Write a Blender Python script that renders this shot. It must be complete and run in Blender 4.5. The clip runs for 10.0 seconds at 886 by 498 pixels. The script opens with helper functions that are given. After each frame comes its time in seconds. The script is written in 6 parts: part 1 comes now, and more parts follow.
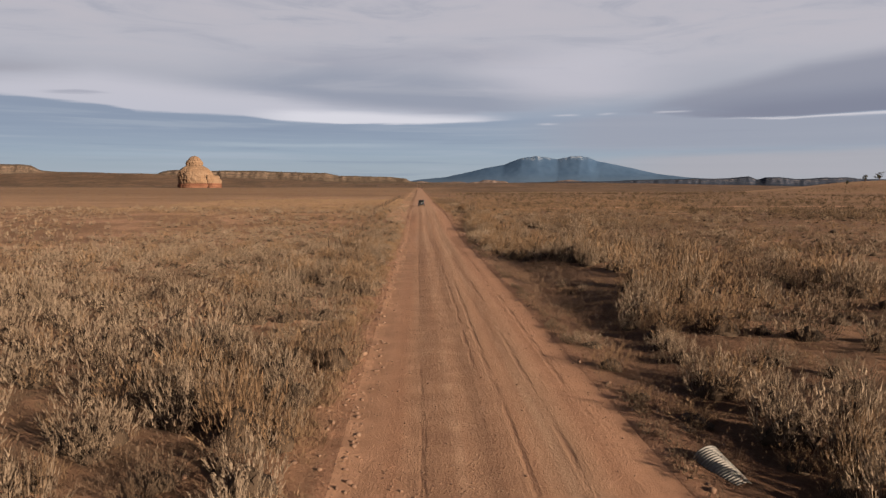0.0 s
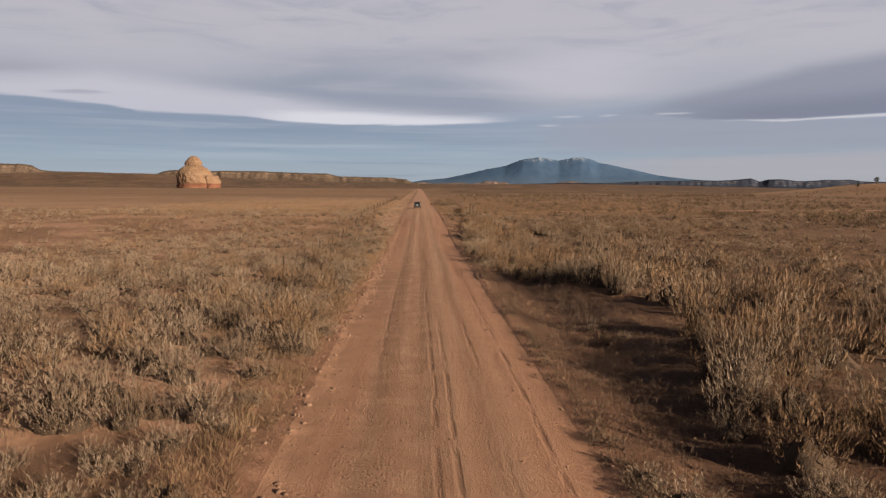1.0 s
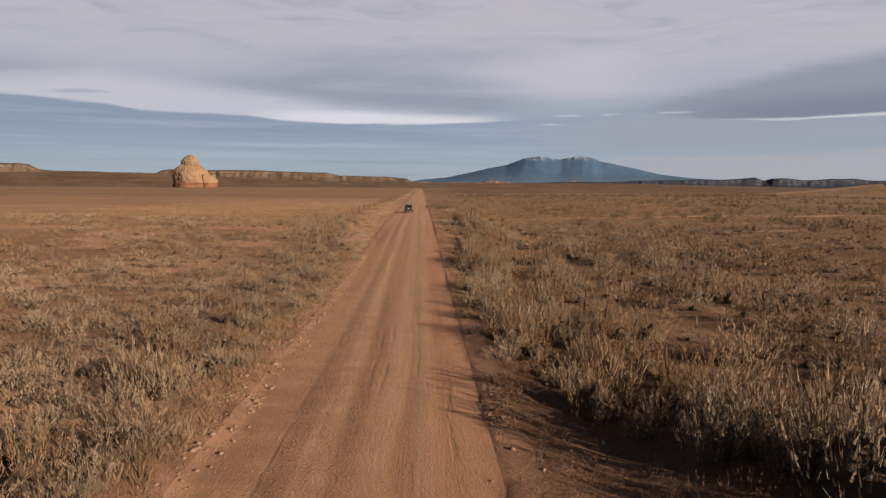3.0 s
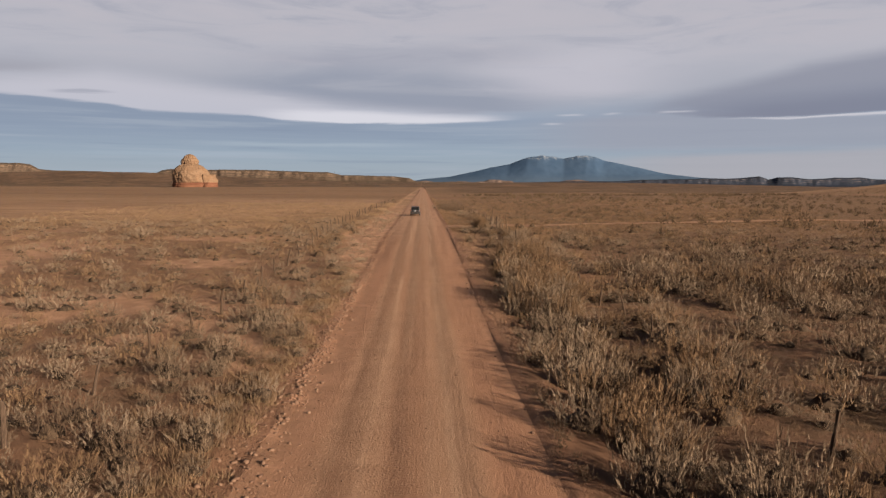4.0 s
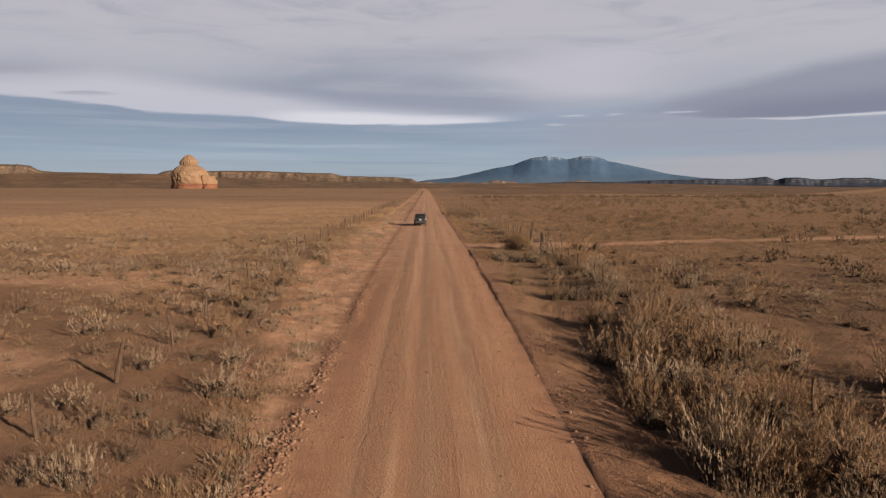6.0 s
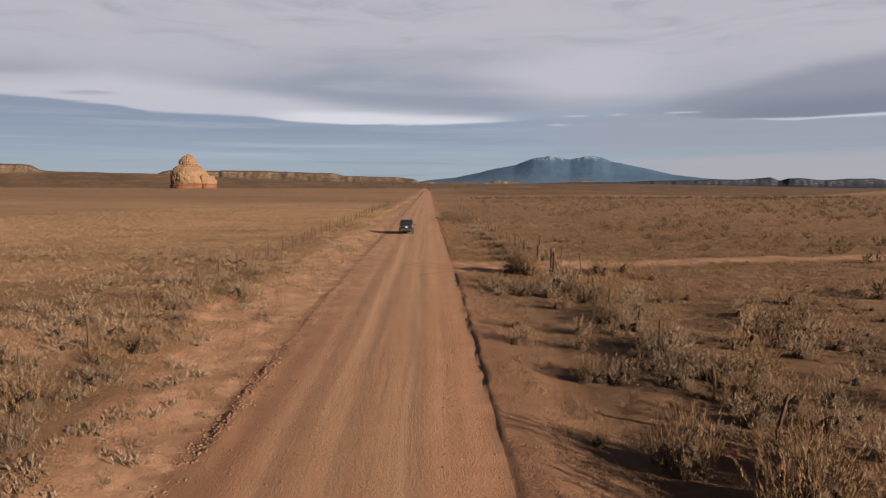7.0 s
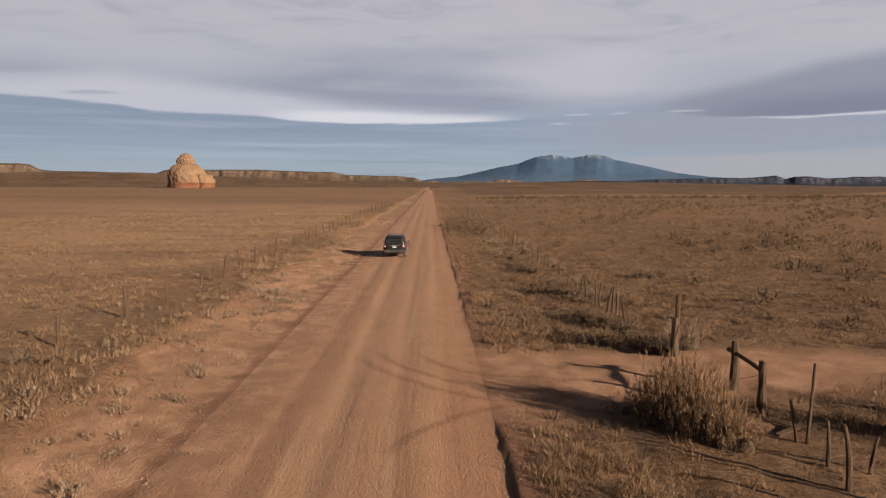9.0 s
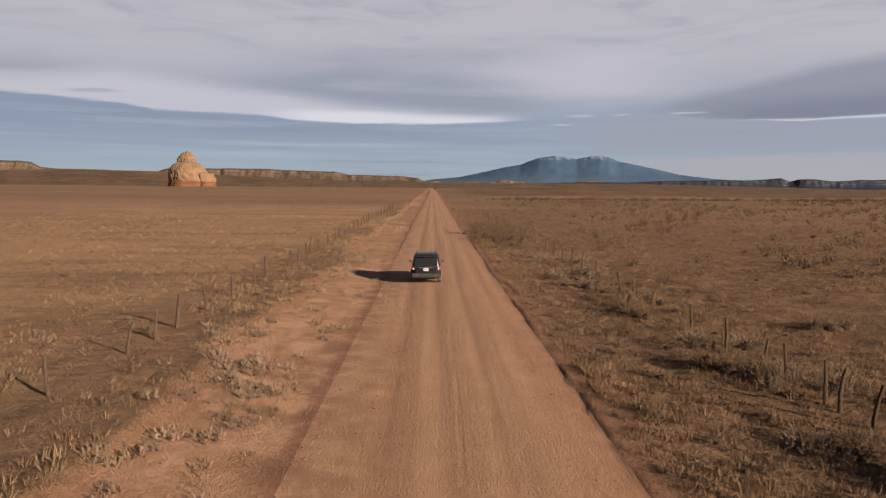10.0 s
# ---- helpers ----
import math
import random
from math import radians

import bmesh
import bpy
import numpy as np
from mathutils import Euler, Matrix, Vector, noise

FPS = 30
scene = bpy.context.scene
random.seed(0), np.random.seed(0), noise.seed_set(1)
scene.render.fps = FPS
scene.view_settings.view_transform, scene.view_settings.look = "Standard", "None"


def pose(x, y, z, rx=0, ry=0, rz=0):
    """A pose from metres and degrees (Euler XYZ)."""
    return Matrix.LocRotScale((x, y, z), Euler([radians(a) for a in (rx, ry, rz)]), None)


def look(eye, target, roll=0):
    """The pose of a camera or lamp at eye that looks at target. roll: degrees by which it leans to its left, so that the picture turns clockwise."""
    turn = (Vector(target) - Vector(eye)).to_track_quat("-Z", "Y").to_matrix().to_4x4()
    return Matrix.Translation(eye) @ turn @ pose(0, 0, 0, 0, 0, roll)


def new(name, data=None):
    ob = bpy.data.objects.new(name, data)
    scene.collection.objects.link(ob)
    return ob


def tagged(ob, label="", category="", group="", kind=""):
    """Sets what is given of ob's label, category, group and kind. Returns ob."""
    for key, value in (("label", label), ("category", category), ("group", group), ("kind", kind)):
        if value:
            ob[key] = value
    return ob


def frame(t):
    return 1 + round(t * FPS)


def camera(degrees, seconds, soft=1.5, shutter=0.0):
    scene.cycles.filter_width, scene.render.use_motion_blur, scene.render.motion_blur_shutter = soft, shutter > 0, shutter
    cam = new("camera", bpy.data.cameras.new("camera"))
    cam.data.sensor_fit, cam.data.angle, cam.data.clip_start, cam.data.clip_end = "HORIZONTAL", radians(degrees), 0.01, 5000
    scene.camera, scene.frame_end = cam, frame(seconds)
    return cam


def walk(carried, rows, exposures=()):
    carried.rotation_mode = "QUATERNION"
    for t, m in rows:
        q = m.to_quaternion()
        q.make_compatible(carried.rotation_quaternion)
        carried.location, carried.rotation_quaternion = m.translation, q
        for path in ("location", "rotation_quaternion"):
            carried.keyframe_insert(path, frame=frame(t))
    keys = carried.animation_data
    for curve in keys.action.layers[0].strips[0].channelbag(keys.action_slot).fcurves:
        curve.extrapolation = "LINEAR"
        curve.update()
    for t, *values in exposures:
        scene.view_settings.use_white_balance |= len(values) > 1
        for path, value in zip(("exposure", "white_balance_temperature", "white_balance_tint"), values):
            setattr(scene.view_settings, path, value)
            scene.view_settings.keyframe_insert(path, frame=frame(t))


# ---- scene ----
cam = camera(66.3, 10.0, soft=1.35)
PATH = [
    (0, (-0.359, 1.129, 6.299), (-0.341, 3.12, 6.112), 0.0),
    (0.5, (0.198, 7.9, 6.25), (0.213, 9.892, 6.065), 0.1),
    (1, (0.744, 14.46, 6.243), (0.759, 16.452, 6.059), 0.2),
    (1.5, (1.365, 21.107, 6.254), (1.38, 23.098, 6.071), 0.2),
    (2, (2.046, 27.902, 6.306), (2.059, 29.894, 6.122), 0.2),
    (2.5, (2.419, 35.024, 6.417), (2.432, 37.015, 6.232), 0.2),
    (4, (0.326, 63.461, 6.344), (0.331, 65.452, 6.156), 0.1),
    (4.5, (-0.834, 71.585, 6.276), (-0.83, 73.576, 6.088), 0.1),
    (5, (-1.404, 79.435, 6.292), (-1.404, 81.426, 6.104), 0.1),
    (5.5, (-1.493, 87.139, 6.254), (-1.495, 89.131, 6.068), 0.0),
    (7, (0.376, 109.829, 6.511), (0.366, 111.821, 6.326), 0.1),
    (7.5, (0.926, 117.475, 6.525), (0.912, 119.467, 6.34), 0.1),
    (8, (1.12, 124.951, 6.466), (1.104, 126.943, 6.281), 0.2),
    (8.5, (0.694, 132.729, 6.429), (0.678, 134.72, 6.243), 0.1),
    (9, (-0.198, 140.323, 6.44), (-0.215, 142.314, 6.252), 0.0),
    (9.5, (-1.605, 147.831, 6.481), (-1.624, 149.823, 6.294), 0.2),
    (10, (-3.335, 155.643, 6.461), (-3.356, 157.634, 6.274), 0.4),
]
walk(cam, [(t, look(eye, target, roll)) for t, eye, target, roll in PATH])

# ---- world, sun ----
SUN_AZ = 129.0   # degrees clockwise from +y: the sun stands behind, on the verge side of the road
SUN_EL = 16.5


class Nodes:
    """Short hand for building node trees."""

    def __init__(self, tree):
        self.tree = tree
        tree.nodes.clear()

    def add(self, kind, inputs=None):
        n = self.tree.nodes.new(kind)
        for k, v in (inputs or {}).items():
            self.put(n, k, v)
        return n

    def put(self, n, k, v):
        sock = n.inputs[k]
        if isinstance(v, bpy.types.NodeSocket):
            self.tree.links.new(v, sock)
        elif isinstance(v, bpy.types.Node):
            self.tree.links.new(v.outputs[0], sock)
        else:
            sock.default_value = v

    def math(self, op, a, b=0.0, c=0.0, clamp=False):
        n = self.add("ShaderNodeMath", {0: a, 1: b, 2: c})
        n.operation, n.use_clamp = op, clamp
        return n.outputs[0]

    def step(self, x, lo, hi):
        """Smooth step of x from lo to hi, 0 to 1."""
        n = self.add("ShaderNodeMapRange", {"Value": x, "From Min": lo, "From Max": hi})
        n.interpolation_type = "SMOOTHSTEP"
        return n.outputs[0]

    def mix(self, fac, a, b, blend="MIX"):
        n = self.add("ShaderNodeMix")
        n.data_type, n.blend_type = "RGBA", blend
        self.put(n, 0, fac)
        self.put(n, 6, a if not isinstance(a, tuple) else (*a[:3], 1))
        self.put(n, 7, b if not isinstance(b, tuple) else (*b[:3], 1))
        return n.outputs[2]

    def noise(self, vec, scale, detail=4.0, rough=0.55, distort=0.0):
        n = self.add("ShaderNodeTexNoise", {"Scale": scale, "Detail": detail, "Roughness": rough, "Distortion": distort})
        if vec is not None:
            self.put(n, "Vector", vec)
        return n.outputs[0]

    def mapping(self, vec, scale=(1, 1, 1), loc=(0, 0, 0), rot=(0, 0, 0)):
        n = self.add("ShaderNodeMapping", {"Vector": vec, "Scale": scale, "Location": loc, "Rotation": rot})
        return n.outputs[0]


def srgb(r, g, b):
    """Linear colour from 8-bit display values."""
    return tuple((c / 255 / 12.92) if c <= 10 else ((c / 255 + 0.055) / 1.055) ** 2.4 for c in (r, g, b))


def make_world():
    w = bpy.data.worlds.new("sky")
    w.use_nodes = True
    scene.world = w
    n = Nodes(w.node_tree)
    d = n.add("ShaderNodeTexCoord").outputs["Generated"]
    sep = n.add("ShaderNodeSeparateXYZ", {0: d})
    az = n.math("ARCTAN2", sep.outputs[0], sep.outputs[1])
    el = n.math("ARCSINE", sep.outputs[2])
    flat = n.add("ShaderNodeCombineXYZ", {0: az, 1: n.math("MULTIPLY", el, 5.5), 2: 0.0}).outputs[0]
    wisp = n.noise(n.mapping(flat, (1.6, 1.5, 1), (3.1, 0.4, 0)), 2.2, 6.0, 0.55, 0.6)
    puff = n.noise(n.mapping(flat, (2.2, 2.6, 1), (7.7, 2.3, 0)), 2.6, 7.0, 0.6, 0.9)
    fine = n.noise(n.mapping(flat, (3.0, 9.0, 1), (1.7, 5.2, 0)), 3.0, 5.0, 0.6, 0.5)
    # height warped by the wisps, so that the edges of the layers are uneven
    elw = n.math("ADD", el, n.math("MULTIPLY", n.math("SUBTRACT", wisp, 0.5), 0.035))
    elw = n.math("ADD", elw, n.math("MULTIPLY", n.math("SUBTRACT", fine, 0.5), 0.008))
    sky = n.add("ShaderNodeTexSky")
    sky.sky_type, sky.sun_disc, sky.altitude = "NISHITA", False, 1800.0
    sky.sun_elevation, sky.sun_rotation = radians(SUN_EL), radians(SUN_AZ)
    clear = n.mix(1.0, sky.outputs[0], (0.022, 0.022, 0.022), "MULTIPLY")
    # veil of high cloud: blue-grey low down, lilac-grey above
    ramp = n.add("ShaderNodeValToRGB", {0: n.step(el, 0.0, 0.45)})
    stops = [(0.0, srgb(160, 171, 181)), (0.03, srgb(154, 169, 184)), (0.11, srgb(152, 164, 182)), (0.2, srgb(168, 171, 183)), (0.34, srgb(182, 182, 192)), (0.62, srgb(182, 181, 191)), (1.0, srgb(150, 158, 180))]
    els = ramp.color_ramp.elements
    while len(els) < len(stops):
        els.new(0.5)
    for e, (p, c) in zip(els, stops):
        e.position, e.color = p, (*c, 1)
    # overhead, out of view, the veil gives way to sky dimmed to deepen shade
    col = n.mix(n.math("MULTIPLY_ADD", n.step(el, 0.29, 0.5), -0.97, 1.0), clear, ramp.outputs[0])

    def along(points):
        """A height over the horizon that runs from point to point of (bearing, height)."""
        r = n.add("ShaderNodeValToRGB", {0: n.math("MULTIPLY_ADD", az, 1 / 1.4, 0.5)})
        els = r.color_ramp.elements
        while len(els) < len(points):
            els.new(0.5)
        for e, (a, v) in zip(els, points):
            e.position, e.color = a / 1.4 + 0.5, (v, v, v, 1)
        return r.outputs[0]

    def layer(col, colour, low, high, soft_low, soft_high, amount, span=None, fade=0.08, rough=None, warp=elw):
        """A sheet of cloud between two uneven heights, with an edge of its own softness below and above."""
        lo, hi = along(low), along(high)
        m = n.math("MULTIPLY", n.step(n.math("SUBTRACT", warp, lo), -soft_low, soft_low), n.step(n.math("SUBTRACT", hi, warp), -soft_high, soft_high))
        if span:
            m = n.math("MULTIPLY", m, n.math("MULTIPLY", n.step(az, span[0] - fade, span[0] + fade), n.step(az, span[1] + fade, span[1] - fade)))
        if rough is not None:
            m = n.math("MULTIPLY", m, n.step(rough, 0.3, 0.6))
        return n.mix(n.math("MULTIPLY", m, amount), col, colour)

    # edges that waver only a little, for the crisp undersides
    crisp = n.math("ADD", el, n.math("MULTIPLY", n.math("SUBTRACT", wisp, 0.5), 0.008))
    crisp = n.math("ADD", crisp, n.math("MULTIPLY", n.math("SUBTRACT", fine, 0.5), 0.006))
    under = [(-0.7, 0.118), (-0.569, 0.1122), (-0.458, 0.1047), (-0.411, 0.0972), (-0.274, 0.0968), (-0.228, 0.0918), (-0.148, 0.0886), (0.003, 0.0912), (0.08, 0.0945), (0.3, 0.098)]
    upper = [(-0.7, 0.126), (-0.568, 0.1303), (-0.457, 0.1432), (-0.354, 0.1342), (-0.227, 0.1258), (-0.148, 0.1144), (-0.067, 0.1076), (0.002, 0.1032), (0.09, 0.0965), (0.3, 0.09)]
    # broken grey deck over the bright streak, and paler gaps in it
    col = layer(col, srgb(194, 192, 202), [(-0.2, 0.12), (0.08, 0.118), (0.3, 0.122)], [(-0.2, 0.16), (0.08, 0.185), (0.3, 0.2)], 0.014, 0.03, 0.8, (0.06, 0.3), 0.1)
    col = layer(col, srgb(188, 184, 192), [(-0.6, 0.19), (0.0, 0.215), (0.6, 0.17)], [(-0.6, 0.3), (0.0, 0.3), (0.6, 0.3)], 0.03, 0.03, 0.5, rough=puff)
    col = layer(col, srgb(150, 156, 172), [(-0.4, 0.1316), (-0.265, 0.1291), (-0.148, 0.116), (0.0, 0.1062), (0.19, 0.1122)], [(-0.4, 0.136), (-0.265, 0.152), (-0.147, 0.170), (0.0, 0.158), (0.19, 0.122)], 0.004, 0.024, 0.95, (-0.32, 0.14), 0.09, rough=n.math("ADD", wisp, 0.1))
    col = layer(col, srgb(160, 162, 176), [(-0.3, 0.162), (0.1, 0.172)], [(-0.3, 0.182), (0.1, 0.2)], 0.014, 0.014, 0.85, (-0.24, 0.1), 0.12, rough=n.math("ADD", puff, 0.06))
    col = layer(col, srgb(160, 160, 171), [(-0.7, 0.134), (-0.4, 0.142)], [(-0.7, 0.15), (-0.4, 0.158)], 0.005, 0.012, 0.75, (-0.7, -0.5), 0.06, rough=wisp)
    # blue-grey shelf under the streak
    col = layer(col, srgb(139, 153, 174), [(-0.6, 0.055), (0.1, 0.062)], under, 0.022, 0.002, 0.65, (-0.9, 0.12), 0.16, warp=crisp)
    col = layer(col, srgb(128, 141, 163), [(-0.6, 0.082), (-0.1, 0.07)], under, 0.014, 0.002, 0.3, (-0.9, -0.05), 0.2, warp=crisp)
    # long faint ribs in the shelf
    ribs = n.noise(n.mapping(flat, (1.3, 7.0, 1), (5.3, 1.1, 0)), 2.4, 5.0, 0.6, 0.4)
    col = n.mix(n.math("MULTIPLY", n.step(ribs, 0.48, 0.7), n.math("MULTIPLY", n.step(el, 0.12, 0.08), 0.45)), col, srgb(170, 179, 192))
    col = n.mix(n.math("MULTIPLY", n.step(ribs, 0.46, 0.3), n.math("MULTIPLY", n.step(el, 0.12, 0.08), 0.35)), col, srgb(131, 144, 165))
    # the bright streak, thick at one side and thinning to a point
    col = layer(col, srgb(203, 201, 211), under, upper, 0.0022, 0.015, 0.72, (-0.9, 0.085), 0.04, warp=crisp)
    col = layer(col, srgb(221, 220, 228), under, [(-0.4, 0.103), (-0.148, 0.106), (0.0, 0.1), (0.09, 0.0965), (0.3, 0.09)], 0.0022, 0.006, 0.8, (-0.24, 0.085), 0.05, warp=crisp)
    col = layer(col, srgb(166, 168, 181), [(-0.53, 0.1145), (-0.43, 0.1178)], [(-0.53, 0.1165), (-0.48, 0.121), (-0.43, 0.1195)], 0.0015, 0.0015, 0.8, (-0.51, -0.45), 0.018, warp=crisp)
    # thin pale streaks low down
    col = layer(col, srgb(172, 184, 196), [(-0.4, 0.056), (0.0, 0.055)], [(-0.4, 0.059), (0.0, 0.059)], 0.004, 0.003, 0.75, (-0.34, -0.06), 0.08, warp=crisp)
    col = layer(col, srgb(166, 180, 194), [(-0.6, 0.039), (-0.2, 0.043)], [(-0.6, 0.041), (-0.2, 0.046)], 0.004, 0.003, 0.7, (-0.5, -0.24), 0.07, warp=crisp)
    # grey-lilac sheet, the dark wedge over it and the pale glow along the ridge line
    col = layer(col, srgb(156, 159, 173), [(0.05, 0.05), (0.58, 0.046)], [(0.05, 0.088), (0.3, 0.1), (0.58, 0.088)], 0.012, 0.008, 0.75, (0.16, 0.9), 0.1, warp=crisp)
    col = layer(col, srgb(174, 171, 178), [(0.1, 0.0), (0.58, 0.0)], [(0.2, 0.036), (0.3, 0.0419), (0.58, 0.0462)], 0.02, 0.006, 0.75, (0.25, 0.9), 0.12, warp=crisp)
    wedge = [(0.2, 0.101), (0.294, 0.1001), (0.331, 0.0952), (0.403, 0.0895), (0.47, 0.0897), (0.574, 0.0918), (0.7, 0.094)]
    col = layer(col, srgb(140, 143, 159), wedge, [(0.2, 0.103), (0.293, 0.1116), (0.33, 0.1202), (0.401, 0.1332), (0.487, 0.1524), (0.57, 0.1619), (0.7, 0.17)], 0.002, 0.011, 0.75, (0.28, 0.9), 0.09, rough=n.math("ADD", wisp, 0.13), warp=crisp)
    col = layer(col, srgb(121, 125, 144), wedge, [(0.3, 0.105), (0.4, 0.112), (0.57, 0.118), (0.7, 0.12)], 0.002, 0.016, 0.6, (0.37, 0.9), 0.09, warp=crisp)
    col = layer(col, srgb(204, 202, 210), [(0.36, 0.0884), (0.47, 0.0866), (0.574, 0.0858)], [(0.36, 0.0885), (0.47, 0.0886), (0.574, 0.0898)], 0.0012, 0.0012, 0.9, (0.41, 0.9), 0.04, warp=crisp)
    for a0, a1, e0 in ((0.17, 0.2, 0.0995), (0.235, 0.25, 0.1), (0.31, 0.35, 0.0995), (0.15, 0.17, 0.088)):
        col = layer(col, srgb(202, 201, 210), [(-0.6, e0 - 0.0008), (0.6, e0 - 0.0008)], [(-0.6, e0 + 0.0008), (0.6, e0 + 0.0008)], 0.0015, 0.0015, 0.75, (a0, a1), 0.012, warp=crisp)
    # mottling
    col = n.mix(n.math("MULTIPLY", n.step(puff, 0.46, 0.7), n.math("MULTIPLY", n.step(el, 0.13, 0.2), 0.4)), col, srgb(190, 186, 194))
    col = n.mix(n.math("MULTIPLY", n.step(puff, 0.5, 0.28), n.math("MULTIPLY", n.step(el, 0.14, 0.2), 0.4)), col, srgb(150, 154, 170))
    bg = n.add("ShaderNodeBackground", {"Color": col, "Strength": 0.315})
    n.add("ShaderNodeOutputWorld", {0: bg.outputs[0]})


make_world()
scene.view_settings.exposure = 1.67
sun = new("sun", bpy.data.lights.new("sun", "SUN"))
sun.data.energy, sun.data.angle, sun.data.color = 4.4, radians(0.8), (1.0, 0.81, 0.61)
sun_way = Vector((math.sin(radians(SUN_AZ)) * math.cos(radians(SUN_EL)), math.cos(radians(SUN_AZ)) * math.cos(radians(SUN_EL)), math.sin(radians(SUN_EL))))
sun.matrix_world = look(sun_way * 100, (0, 0, 0))


# ---- numbers shared by the land and the things on it ----
rng = np.random.default_rng(11)
LATTICE = np.random.default_rng(5).random((256, 256))


def vnoise(x, y):
    """Smooth noise from 0 to 1 on a unit lattice."""
    x, y = np.asarray(x, float), np.asarray(y, float)
    xi, yi = np.floor(x).astype(int), np.floor(y).astype(int)
    fx, fy = x - xi, y - yi
    fx, fy = fx * fx * (3 - 2 * fx), fy * fy * (3 - 2 * fy)
    a, b = LATTICE[xi & 255, yi & 255], LATTICE[(xi + 1) & 255, yi & 255]
    c, d = LATTICE[xi & 255, (yi + 1) & 255], LATTICE[(xi + 1) & 255, (yi + 1) & 255]
    return (a * (1 - fx) + b * fx) * (1 - fy) + (c * (1 - fx) + d * fx) * fy


def fbm(x, y, octaves=4):
    total, amp, norm = 0.0, 1.0, 0.0
    for i in range(octaves):
        total = total + amp * vnoise(x * 2 ** i + 17.3 * i, y * 2 ** i + 9.1 * i)
        norm += amp
        amp *= 0.5
    return total / norm


def sm(x, lo, hi):
    t = np.clip((np.asarray(x, float) - lo) / (hi - lo), 0, 1)
    return t * t * (3 - 2 * t)


def bump(x, mid, half):
    return sm(x, mid - half, mid) * (1 - sm(x, mid, mid + half))


PROFILE_Y = np.arange(-700.0, 6000.0, 1.0)
PROFILE_Z = np.interp(PROFILE_Y, [-60, 0, 32, 53, 70, 92, 105, 120, 135, 150, 170, 200, 300], [0, 0.05, 0, -0.2, -0.38, -0.66, -0.45, -0.05, 0.25, 0.45, 0.36, 0.2, 0])
PROFILE_Z = np.convolve(np.pad(PROFILE_Z, 10, mode="edge"), np.ones(21) / 21, mode="valid")


def road_x(y):
    """The verge-side edge of the road."""
    return 5.2 - 0.027 * y


def drive_mask(u, y):
    """1 on the bare track that leaves the road towards the gate."""
    mid = 161.0 + 0.12 * u + 1.2 * (vnoise(u * 0.2, y * 0.0 + 3.3) - 0.5)
    wide = 4.3 - 0.16 * np.clip(u, 0, 12)
    return (1 - sm(np.abs(y - mid), wide - 1.4, wide + 0.8)) * sm(u, -0.6, 0.5)


def bank_edge(y):
    """Where the bare shoulder ends and the field begins, across the road from the verge."""
    return -8.0 - 3.5 * sm(y, 104, 136) + 2.6 * (fbm(y * 0.22, 2.7, 4) - 0.5) * (0.5 + sm(y, 100, 130))


